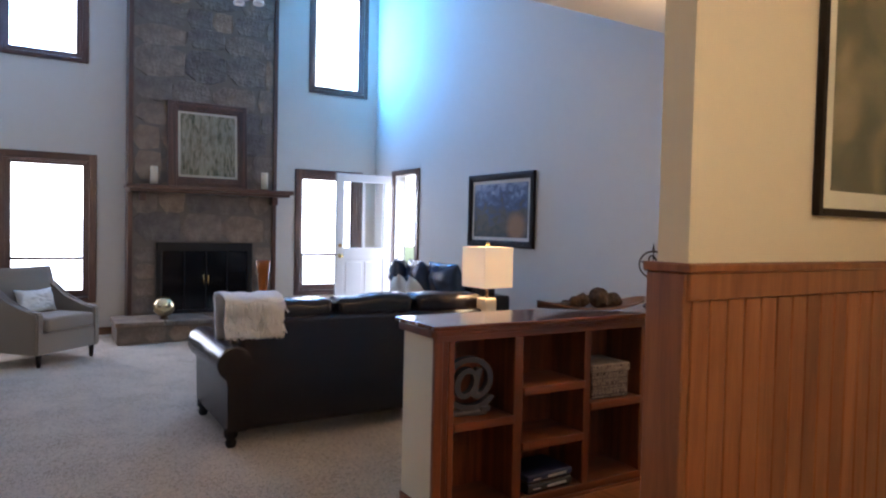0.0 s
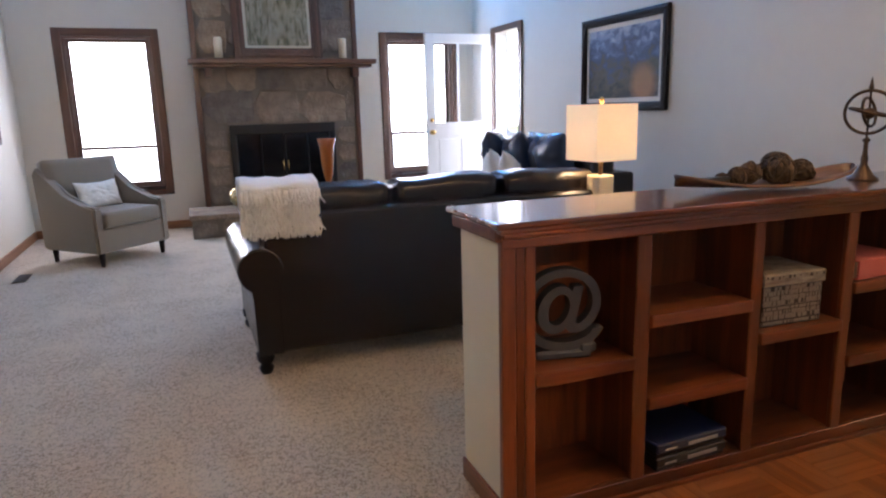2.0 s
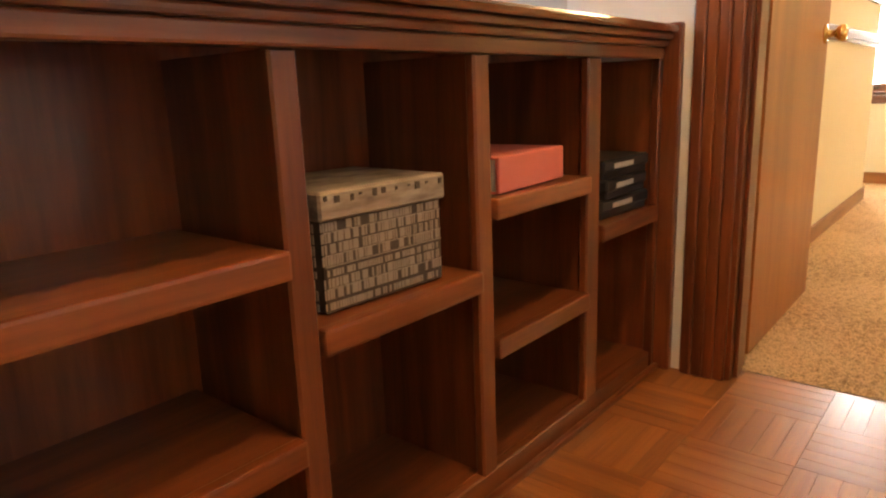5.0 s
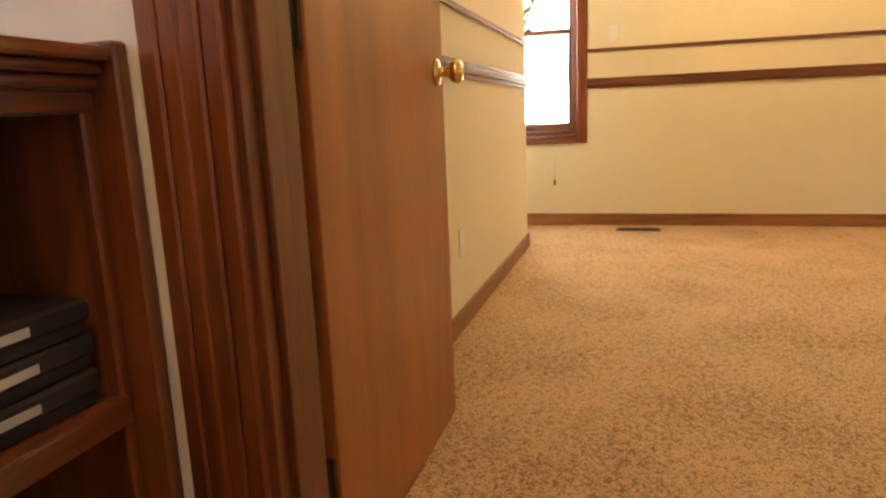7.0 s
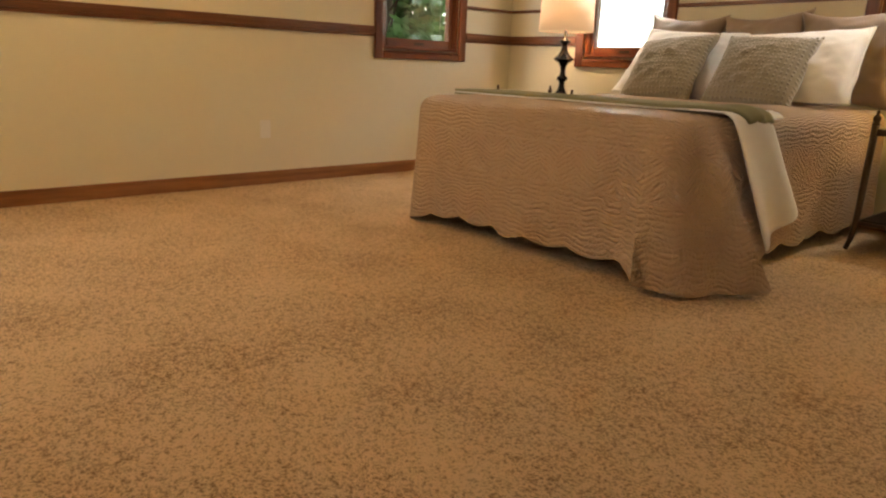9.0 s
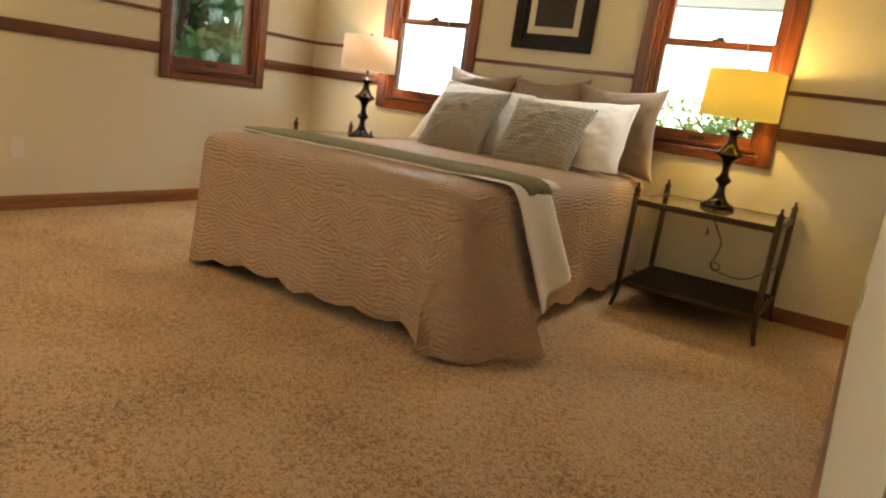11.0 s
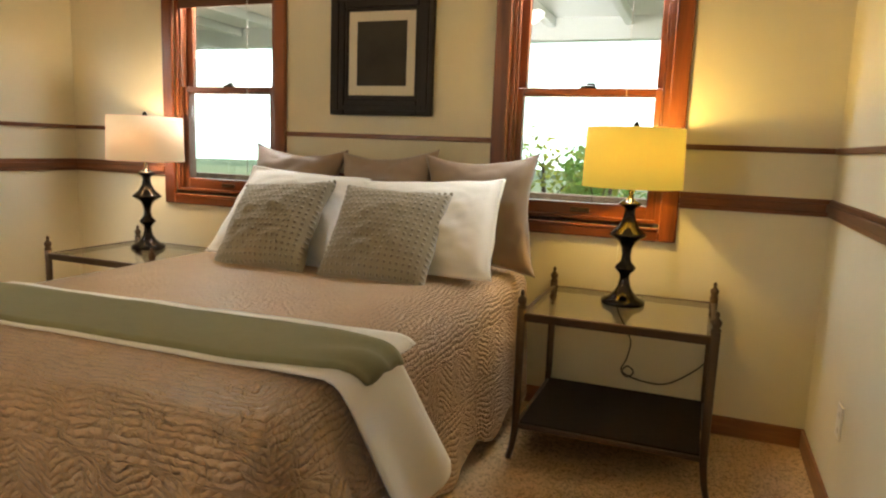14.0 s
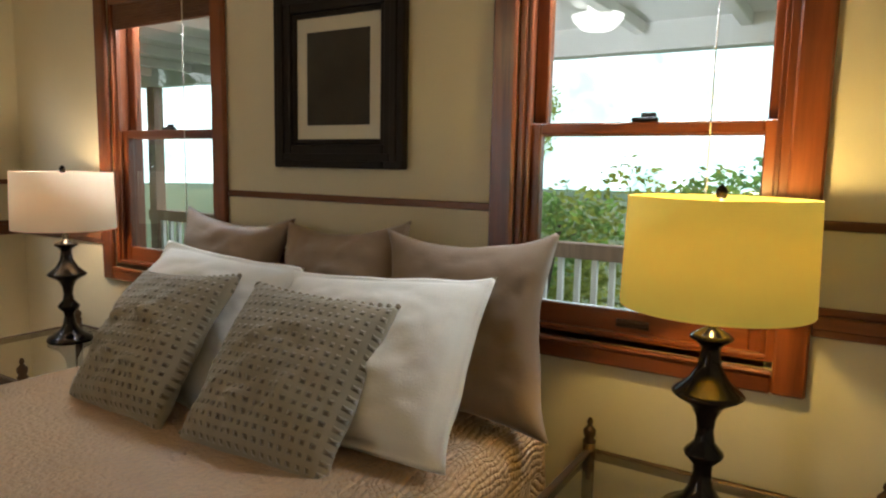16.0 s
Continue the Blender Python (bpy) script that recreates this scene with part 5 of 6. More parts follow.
# console table by the west wall
cs = thing("console_table", pose(-2.09, 1.20, 0), "narrow black console table by the wall", "table")
part("tabletop", box(-0.24, 0.24, -0.50, 0.50, 0.74, 0.775, 0.006), BLACK_WOOD, cs)
part("apron", box(-0.21, 0.21, -0.46, 0.46, 0.66, 0.74), BLACK_WOOD, cs)
for x in (-0.20, 0.20):
    for y in (-0.44, 0.44):
        part("leg", tube([(x, y, 0.66), (x * 1.02, y * 1.0, 0.35), (x * 1.12, y * 1.02, 0.0)], 0.03, 8, r_end=0.022), BLACK_WOOD, cs)
part("shelf", box(-0.20, 0.20, -0.44, 0.44, 0.14, 0.165), BLACK_WOOD, cs)
for k in range(9):
    part("slat", box(-0.19, 0.19, -0.42 + k * 0.1, -0.40 + k * 0.1, 0.165, 0.175), BLACK_WOOD, cs)

# coffee table with an amber vase beyond the sofa
ct = thing("coffee_table", pose(0.55, 3.55, 0), "low dark wooden coffee table", "table")
part("tabletop", box(-0.60, 0.60, -0.35, 0.35, 0.40, 0.44, 0.008), BLACK_WOOD, ct)
for x in (-0.54, 0.54):
    for y in (-0.29, 0.29):
        part("leg", box(x - 0.03, x + 0.03, y - 0.03, y + 0.03, 0, 0.40, 0.004), BLACK_WOOD, ct)
AMBER = mat("amber_glass", (0.42, 0.13, 0.03), 0.15, scale=8, amount=0.3)
va = thing("vase", pose(0.20, 3.50, 0.44), "tall amber flared vase on the coffee table", "vase")
part("body", lathe([(0.05, 0), (0.052, 0.01), (0.016, 0.03), (0.013, 0.24), (0.02, 0.30), (0.04, 0.38), (0.055, 0.56), (0.07, 0.63), (0.064, 0.63), (0.05, 0.56), (0.03, 0.40), (0.004, 0.37)], 22), AMBER, va)

# pendant light of the ceiling fan
fan = thing("ceiling_light", pose(0.15, 4.0, 3.55), "white ceiling light cluster under the high slope", "ceiling light")
part("rod", tube([(0, 0, 0.2), (0, 0, slope(4.0) - 3.55)], 0.012, 8), PAINT_WHITE, fan)
part("hub", lathe([(0.02, 0.08), (0.07, 0.10), (0.08, 0.18), (0.03, 0.21)], 16), PAINT_WHITE, fan)
for k in range(3):
    a = 2 * math.pi * k / 3
    part("shade", lathe([(0.015, 0.10), (0.03, 0.09), (0.055, 0.02), (0.05, 0.0), (0.02, 0.03)], 14, at=(0.11 * math.cos(a), 0.11 * math.sin(a), 0)), PAINT_WHITE, fan, "small white bell shade")


# ---- bedroom ----
def quilt_material():
    """Satin: a nearly plain field, and round it bands of stitched lines, chevrons and waves that run on down the sides."""
    m = mat("quilted_satin", (0.56, 0.375, 0.225), 0.26, spot=(0.47, 0.31, 0.185), scale=10, amount=0.3, sheen=0.1, spec=0.6)
    n, l = m.node_tree.nodes, m.node_tree.links

    def op(kind, x, y=None, z=None):
        q = n.new("ShaderNodeMath")
        q.operation = kind
        for i, v in enumerate((x, y, z)):
            if v is None:
                continue
            if isinstance(v, (int, float)):
                q.inputs[i].default_value = v
            else:
                l.new(v, q.inputs[i])
        return q.outputs[0]

    def ramp(x, a, b, c=0.0, d=1.0):
        q = n.new("ShaderNodeMapRange")
        for i, v in enumerate((a, b, c, d)):
            q.inputs[i + 1].default_value = v
        l.new(x, q.inputs[0])
        return q.outputs[0]
    co, sp, nz, fine = n.new("ShaderNodeTexCoord"), n.new("ShaderNodeSeparateXYZ"), n.new("ShaderNodeTexNoise"), n.new("ShaderNodeTexNoise")
    nz.inputs["Scale"].default_value, nz.inputs["Detail"].default_value = 9.0, 4.0
    fine.inputs["Scale"].default_value, fine.inputs["Detail"].default_value = 70.0, 2.0
    l.new(co.outputs["Object"], sp.inputs[0]), l.new(co.outputs["Object"], nz.inputs["Vector"]), l.new(co.outputs["Object"], fine.inputs["Vector"])
    x, y, z = sp.outputs
    flat = op("MAXIMUM", op("SUBTRACT", op("ABSOLUTE", x), 0.48), op("SUBTRACT", y, 1.68))
    s = op("ADD", op("MINIMUM", flat, 0.32), op("MAXIMUM", op("SUBTRACT", 0.655, z), 0.0))
    along = op("ADD", x, y)
    chev = op("MULTIPLY", op("PINGPONG", along, 0.10), op("MULTIPLY", ramp(s, 0.46, 0.47), ramp(s, 0.63, 0.64, 1.0, 0.0)))
    wave = op("MULTIPLY", op("SINE", op("MULTIPLY", along, 34.0)), ramp(s, 0.70, 0.76, 0.0, 0.010))
    line = op("ADD", op("ADD", op("MULTIPLY_ADD", chev, 0.55, s), wave), op("MULTIPLY", nz.outputs[0], 0.075))
    rows = op("POWER", op("ABSOLUTE", op("SINE", op("MULTIPLY", line, math.pi / 0.021))), 0.55)
    cross = op("POWER", op("ABSOLUTE", op("SINE", op("MULTIPLY", op("MULTIPLY_ADD", nz.outputs[0], 0.30, along), math.pi / 0.030))), 0.4)
    puff = op("MULTIPLY", op("MULTIPLY_ADD", cross, 0.75, op("MULTIPLY", rows, 1.0)), ramp(s, 0.02, 0.16, 0.07, 1.0))
    hgt = op("MULTIPLY_ADD", fine.outputs[0], 0.9, puff)
    u = n.new("ShaderNodeBump")
    u.inputs["Strength"].default_value, u.inputs["Distance"].default_value = 1.0, 0.0085
    l.new(hgt, u.inputs["Height"]), l.new(u.outputs[0], n["Principled BSDF"].inputs["Normal"])
    return m


QUILT = quilt_material()
BX, BY, HW, BL, BT = 4.36, -4.83, 0.80, 2.00, 0.655
bed = thing("bed", pose(BX, BY, 0), "made double bed under a taupe quilted coverlet", "bed")
part("box_spring", box(-0.74, 0.74, 0.02, 1.92, 0.16, 0.36, 0.02, 2), BLACK_CARD, bed)
part("mattress", box(-0.76, 0.76, 0.01, 1.95, 0.36, 0.62, 0.04, 3), WHITE_CLOTH, bed)
for x in (-0.66, 0.66):
    for y in (0.12, 1.80):
        part("leg", lathe([(0.03, 0.0), (0.035, 0.16)], 12, at=(x, y, 0)), BLACK_METAL, bed)


def rim(s):
    """Point, outward way and nearness to a foot corner, for s along the coverlet's edge: side, foot, side."""
    r = 0.10
    legs = (BL - r, math.pi * r / 2, 2 * (HW - r), math.pi * r / 2, BL - r)
    d = s * sum(legs)
    corner = 0.0
    for c in (legs[0] + legs[1] / 2, legs[0] + legs[1] * 1.5 + legs[2]):
        corner = max(corner, math.exp(-((d - c) / 0.17) ** 2))
    if d <= legs[0]:
        return Vector((-HW, d, 0)), Vector((-1, 0, 0)), corner, d
    e = d - legs[0]
    if e <= legs[1]:
        a = math.pi - e / r
        return Vector((-HW + r + r * math.cos(a), BL - r + r * math.sin(a), 0)), Vector((math.cos(a), math.sin(a), 0)), corner, d
    e -= legs[1]
    if e <= legs[2]:
        return Vector((-HW + r + e, BL, 0)), Vector((0, 1, 0)), corner, d
    e -= legs[2]
    if e <= legs[3]:
        a = math.pi / 2 - e / r
        return Vector((HW - r + r * math.cos(a), BL - r + r * math.sin(a), 0)), Vector((math.cos(a), math.sin(a), 0)), corner, d
    e -= legs[3]
    return Vector((HW, BL - r - e, 0)), Vector((1, 0, 0)), corner, d


RR = 0.078


def skirt(u, v):
    p, out, c, d = rim(u)
    hem = 0.085 - 0.028 * abs(math.sin(d * 14.0)) * (1 - c) - 0.075 * c
    a = min(v / 0.16, 1.0)
    rough = min(1.0, v * 8)
    soft = RR * math.sin(a * math.pi / 2)
    fall = RR * (1 - math.cos(a * math.pi / 2)) + max(0.0, v - 0.16) / 0.84 * (BT - RR - hem)
    k = max(0.0, v - 0.12)
    wave = 0.020 * k * math.sin(d * 14.0 + 0.6) + 0.012 * k * math.sin(d * 5.3)
    flare = 0.022 * k + 0.03 * c * k ** 1.5 + wave * (1 - 0.6 * c)
    q = p - out * RR + out * (soft + flare)
    if p.x < 0:
        e = (d - (BL - 0.10 + 0.0785)) / 0.27
        if 0.5 < e < 1.7:
            q -= out * 0.055 * math.sin((e - 0.5) / 1.2 * math.pi) * k
        if abs(e) < 1:
            side, foot = Vector((-1.035, 1.74, 0)), Vector((-0.70, 2.135, 0))
            g = 1 - max(0.0, (abs(e) - 0.62) / 0.38)
            g = g * g * (3 - 2 * g)
            mid = side.lerp(foot, (max(-0.55, min(0.55, e)) / 0.55 + 1) / 2) + Vector((-0.02, 0.02, 0)) * math.sin(e * 9)
            q = q.lerp(Vector((mid.x, mid.y, 0)), g * min(1.0, k / 0.88) ** 1.25)
    return Vector((q.x, q.y, BT - fall + 0.004 * rough * noise.noise(Vector((d * 8, v * 9, 0)))))


cov = bmesh.new()
merge(cov, grid_mesh(330, 28, skirt))


def top_sheet(u, v):
    x, y = (u * 2 - 1) * (HW - RR), 0.0 + v * (BL - RR)
    r = 0.10 - RR
    ex, ey = max(0.0, abs(x) - (HW - RR - r)), max(0.0, y - (BL - RR - r))
    if ex and ey and math.hypot(ex, ey) > r:
        f = r / math.hypot(ex, ey)
        x = math.copysign(HW - RR - r + ex * f, x)
        y = BL - RR - r + ey * f
    edge = min(1.0, min(HW - RR - abs(x), BL - RR - y, 0.2) / 0.2)
    return Vector((x, y, BT + max(edge, 0) * (0.016 + 0.008 * noise.noise(Vector((x * 3, y * 3, 2))))))


merge(cov, grid_mesh(60, 80, top_sheet))
bmesh.ops.remove_doubles(cov, verts=cov.verts[:], dist=0.004)
part("coverlet", cov, QUILT, bed, "taupe quilted satin coverlet with a scalloped hem")

# folded throw across the bed: cream under olive


def band(y0, y1, lift, drop, skew, side_skew=0.0):
    def fn(u, v):
        y = y0 + (y1 - y0) * v
        s = u * (2 * HW - 0.02 + drop)
        x = HW - 0.06 - s
        yy = y + skew * (u - 0.5)
        z = BT + 0.017 + lift + 0.004 * noise.noise(Vector((x * 6, yy * 9, lift)))
        if x < -HW + 0.05:
            e = -HW + 0.05 - x
            a = min(e / 0.10, 1.0) * math.pi / 2
            z -= 0.06 * (1 - math.cos(a)) + max(0.0, e - 0.10)
            k = max(0.0, e - 0.08)
            x = -HW + 0.05 - (0.070 + lift) * math.sin(a) - 0.11 * k - 0.012 * math.sin(v * 8) * k / 0.3
            yy += side_skew * k
            z += 0.10 * (1 - v) * k / 0.4 if side_skew else 0.0
        if lift > 0.01:
            f = max(0.0, (u - 0.80) / 0.20)
            yy += (v - 0.45) * -0.12 * f * f
            z += 0.016 * f * (0.6 + math.sin(v * 8.0 + u * 9.0)) * (1 - abs(2 * v - 1) ** 3)
            x += 0.010 * f * math.sin(v * 7.0)
        return Vector((x, yy, z))
    return fn


th = thing("throw_blanket", pose(BX, BY, 0), "olive and cream throw folded across the bed", "throw")
part("cream_layer", thicken(grid_mesh(90, 14, band(1.46, 1.755, 0.004, 0.50, -0.03, -0.5)), 0.006), WHITE_CLOTH, th, "cream lining hanging down the side")
part("cream_layer", thicken(grid_mesh(60, 8, band(1.355, 1.50, 0.004, -0.03, -0.06)), 0.006), WHITE_CLOTH, th, "cream lining showing along the fold")
part("olive_layer", thicken(grid_mesh(90, 14, band(1.43, 1.74, 0.016, 0.0, -0.04)), 0.026), OLIVE, th, "olive woven layer")


# pillows
def knob_material():
    """Linen with rows of small raised tufts."""
    m = mat("tufted_linen", (0.31, 0.265, 0.185), 0.9, scale=60, amount=0.2, sheen=0.3)
    n, l = m.node_tree.nodes, m.node_tree.links
    co, sp = n.new("ShaderNodeTexCoord"), n.new("ShaderNodeSeparateXYZ")
    l.new(co.outputs["Object"], sp.inputs[0])
    hs = []
    for axis in ("X", "Z"):
        a, b = n.new("ShaderNodeMath"), n.new("ShaderNodeMath")
        a.operation, a.inputs[1].default_value = "MULTIPLY", 2 * math.pi / 0.026
        b.operation = "SINE"
        l.new(sp.outputs[axis], a.inputs[0]), l.new(a.outputs[0], b.inputs[0])
        hs.append(b)
    mu, gt = n.new("ShaderNodeMath"), n.new("ShaderNodeMath")
    mu.operation, gt.operation, gt.inputs[1].default_value = "MINIMUM", "MAXIMUM", 0.0
    l.new(hs[0].outputs[0], mu.inputs[0]), l.new(hs[1].outputs[0], mu.inputs[1]), l.new(mu.outputs[0], gt.inputs[0])
    u = n.new("ShaderNodeBump")
    u.inputs["Strength"].default_value, u.inputs["Distance"].default_value = 1.0, 0.008
    l.new(gt.outputs[0], u.inputs["Height"]), l.new(u.outputs[0], n["Principled BSDF"].inputs["Normal"])
    mx = n.new("ShaderNodeMix")
    mx.data_type = "RGBA"
    b = n["Principled BSDF"]
    src = b.inputs["Base Color"].links[0].from_socket
    l.new(gt.outputs[0], mx.inputs[0]), l.new(src, mx.inputs[6])
    mx.inputs[7].default_value = (0.19, 0.155, 0.10, 1)
    l.new(mx.outputs[2], b.inputs["Base Color"])
    return m


TUFT = knob_material()
for x, y, ry, rz in ((3.77, -4.71, 3, 5), (4.26, -4.74, 4, -2), (4.79, -4.74, -2, 3)):
    q = thing("pillow", pose(x, y, BT + 0.255, 13, ry, rz), "taupe satin square pillow against the wall", "pillow", "taupe back pillows")
    part("cover", pillow_mesh(0.54, 0.56, 0.19, pinch=0.17, back=0.5, seed=x), TAUPE, q)
for x, z, ry, rz in ((3.94, 0.220, 4, 4), (4.62, 0.225, -2, -2)):
    q = thing("pillow", pose(x, -4.445, BT + z - 0.01, 40, ry, rz), "white cotton pillow with a flat flange", "pillow", "white pillows")
    part("cover", pillow_mesh(0.68, 0.51, 0.18, rim=0.09, pinch=0.05, back=0.45, seed=x, n=44), WHITE_CLOTH, q)
for x, ry, rz, w in ((4.05, -1, 2, 0.49), (4.60, 5, -3, 0.50)):
    q = thing("cushion", pose(x, -4.300, BT + 0.172, 38, ry, rz), "grey linen tufted cushion leaning on the pillows", "cushion", "tufted cushions")
    hh, pn = 0.48, 0.06
    part("cover", pillow_mesh(w, hh, 0.19, pinch=pn, back=0.4, seed=x, n=36), TUFT, q)
    tuft = bmesh.new()
    for k in range(19):
        a = -0.97 + 1.94 * k / 18
        for ex, ez in ((a * w / 2, hh / 2 * (1 - pn * (1 - a * a))), (w / 2 * (1 - pn * (1 - a * a)), a * hh / 2)):
            add_box(tuft, ex - 0.006, ex + 0.006, -0.006, 0.006, ez - 0.006, ez + 0.007, 0.003)
    part("edging", tuft, TUFT, q, "row of small raised knots")

# side tables
SHELF_DARK = mat("dark_shelf", (0.020, 0.012, 0.008), 0.8, scale=20, amount=0.3, spec=0.1)


def side_table():
    t = thing("side_table", pose(3.089, -4.55, 0), "bronze metal side table with a glass top and finials", "side table", "bedside tables")
    W, D = 0.345, 0.295
    for sx in (-1, 1):
        for sy in (-1, 1):
            x, y = sx * W, sy * D
            leg = part("leg", tube([(x, y, 0.61), (x, y, 0.20), (x + sx * 0.002, y, 0.12), (x + sx * 0.010, y + sy * 0.004, 0.05), (x + sx * 0.022, y + sy * 0.010, 0.0)], 0.017, 10, r_end=0.011), BRONZE, t)
            part("finial", lathe([(0.017, 0.61), (0.019, 0.615), (0.012, 0.622), (0.017, 0.632), (0.018, 0.645), (0.010, 0.655), (0.006, 0.660), (0.009, 0.668), (0.006, 0.678), (0.001, 0.682)], 12, at=(x, y, 0)), BRONZE, leg)
    for sy in (-1, 1):
        part("rail", box(-W, W, sy * D - 0.010, sy * D + 0.010, 0.560, 0.592, 0.003), BRONZE, t)
        part("stretcher", box(-W, W, sy * D - 0.007, sy * D + 0.007, 0.128, 0.146, 0.002), BRONZE, t)
    for sx in (-1, 1):
        part("rail", box(sx * W - 0.010, sx * W + 0.010, -D + 0.010, D - 0.010, 0.560, 0.592, 0.003), BRONZE, t)
        part("stretcher", box(sx * W - 0.007, sx * W + 0.007, -D + 0.007, D - 0.007, 0.128, 0.146, 0.002), BRONZE, t)
    part("glass_top", box(-W + 0.010, W - 0.010, -D + 0.010, D - 0.010, 0.584, 0.590, 0.001), GLASS, t, "clear glass top")
    part("shelf", box(-W + 0.012, W - 0.012, -D + 0.012, D - 0.012, 0.140, 0.152, 0.002), SHELF_DARK, t, "dark lower shelf")
    return t


st = side_table()
copy_thing(st, pose(5.60, -4.55, 0))

SHADE_Y = shade_cloth("drum_shade_cloth", (1.0, 0.80, 0.16), 1.25)
SHADE_W = shade_cloth("pale_drum_shade_cloth", (1.0, 0.82, 0.60), 0.95)


def drum_lamp(m, cloth, label):
    t = thing("table_lamp", m, label, "lamp", "bedside lamps")
    part("base", lathe([(0.088, 0.0), (0.090, 0.012), (0.082, 0.022), (0.060, 0.032), (0.040, 0.05), (0.026, 0.075), (0.020, 0.105), (0.021, 0.125), (0.040, 0.145), (0.043, 0.152), (0.040, 0.158), (0.022, 0.178), (0.018, 0.205),
                        (0.022, 0.235), (0.036, 0.262), (0.070, 0.282), (0.077, 0.289), (0.070, 0.297), (0.044, 0.320), (0.026, 0.352), (0.020, 0.385), (0.024, 0.398), (0.044, 0.412), (0.046, 0.417), (0.036, 0.425), (0.016, 0.436), (0.010, 0.445), (0.010, 0.500)], 32), GUNMETAL, t, "dark turned metal base")
    sh = bmesh.new()
    n = 48
    ring = [[sh.verts.new((r * math.cos(2 * math.pi * i / n), r * math.sin(2 * math.pi * i / n), z)) for i in range(n)] for r, z in ((0.198, 0.483), (0.192, 0.720), (0.189, 0.720), (0.195, 0.483))]
    for a, b in zip(ring, ring[1:] + ring[:1]):
        for i in range(n):
            sh.faces.new((a[i], a[(i + 1) % n], b[(i + 1) % n], b[i])).smooth = True
    part("shade", sh, cloth, t, "glowing drum shade")
    sp = bmesh.new()
    for k in range(3):
        a = 2 * math.pi * k / 3
        tube([(0, 0, 0.708), (0.189 * math.cos(a), 0.189 * math.sin(a), 0.708)], 0.0025, 6, sp)
    part("spider", sp, BRASS, t)
    part("finial", lathe([(0.004, 0.50), (0.004, 0.715), (0.011, 0.720), (0.013, 0.733), (0.006, 0.745), (0.001, 0.748)], 12), GUNMETAL, t)
    return t


drum_lamp(pose(3.10, -4.63, 0.590), SHADE_Y, "lit lamp with a yellow drum shade and dark turned base")
drum_lamp(pose(5.68, -4.66, 0.590), SHADE_W, "lit lamp with a pale drum shade and dark turned base")
CORD = mat("brown_cord", (0.05, 0.035, 0.022), 0.6, scale=30, amount=0.2)
cd = thing("lamp_cord", pose(3.089, -4.85, 0), "brown lamp cord looped behind the side table", "cord")
pts = [(0.07, 0.03, 0.578), (0.06, 0.0, 0.545), (0.048, 0.0, 0.497), (0.012, 0.0, 0.43), (-0.017, 0.0, 0.372), (-0.005, 0.0, 0.29), (0.016, 0.0, 0.235), (-0.01, 0.0, 0.205), (-0.04, 0.004, 0.232), (-0.012, 0.006, 0.258), (0.006, 0.006, 0.225), (-0.075, 0.0, 0.196), (-0.185, 0.0, 0.20), (-0.30, 0.0, 0.281), (-0.345, -0.012, 0.335)]
fine = []
for a, b, c, d in zip([pts[0]] + pts, pts, pts[1:], pts[2:] + [pts[-1]]):
    a, b, c, d = Vector(a), Vector(b), Vector(c), Vector(d)
    for k in range(6):
        s = k / 6
        fine.append(0.5 * ((2 * b) + (c - a) * s + (2 * a - 5 * b + 4 * c - d) * s * s + (3 * b - a - 3 * c + d) * s ** 3))
part("wire", tube(fine, 0.0035, 7), CORD, cd)
part("plug", box(-0.36, -0.33, -0.028, -0.006, 0.32, 0.35, 0.004), CORD, cd)
pc = thing("blind_cord", pose(3.16, SOUTH + 0.03, 0), "pale window blind pull cord with a brown tassel", "cord")
part("string", tube([(0, 0, 0.84), (0.002, 0, 0.6), (0, 0, 0.44)], 0.002, 6), MAT_BOARD, pc)
part("tassel", lathe([(0.004, 0.40), (0.010, 0.405), (0.008, 0.43), (0.003, 0.445)], 10), BASE_X, pc)
pc2 = thing("blind_cord", pose(EAST - 0.03, -0.10, 0), "pale window blind pull cord with a brown tassel", "cord")
part("string", tube([(0, 0, 0.60), (0.002, 0, 0.45), (0, 0, 0.34)], 0.002, 6), MAT_BOARD, pc2)
part("tassel", lathe([(0.004, 0.30), (0.010, 0.305), (0.008, 0.33), (0.003, 0.345)], 10), BASE_X, pc2)
INKWASH = mat("ink_wash", (0.055, 0.048, 0.04), 0.8, spot=(0.02, 0.018, 0.016), scale=5, amount=0.5)
picture(pose(4.362, SOUTH, 1.35, 0, 0, 180), 0.56, 0.60, 0.08, BLACK_WOOD, 0.065, INKWASH, "black-framed dark square print above the bed", depth=0.035, glazed=False)

# Invented fixture round the bedroom fill lamp.
bl = thing("ceiling_light", pose(5.4, -1.5, 2.5), "added bedroom fill light shaped as a white glass bowl", "ceiling light")
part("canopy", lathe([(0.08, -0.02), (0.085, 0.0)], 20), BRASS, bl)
part("bowl", lathe([(0.01, -0.10), (0.10, -0.09), (0.16, -0.06), (0.18, -0.025), (0.175, -0.02)], 24), glow("bedroom_fill_bowl", (1.0, 0.80, 0.52), 4.0), bl, "lit white glass bowl")
# Made-up bowl for the extra hall lamp.
hl = thing("ceiling_light", pose(1.2, -0.60, 2.62), "added hall fill light shaped as a small white glass bowl", "ceiling light")
part("bowl", lathe([(0.01, -0.09), (0.07, -0.08), (0.11, -0.05), (0.12, 0.0)], 20), glow("hall_fill_bowl", (1.0, 0.80, 0.52), 4.0), hl, "lit white glass bowl")

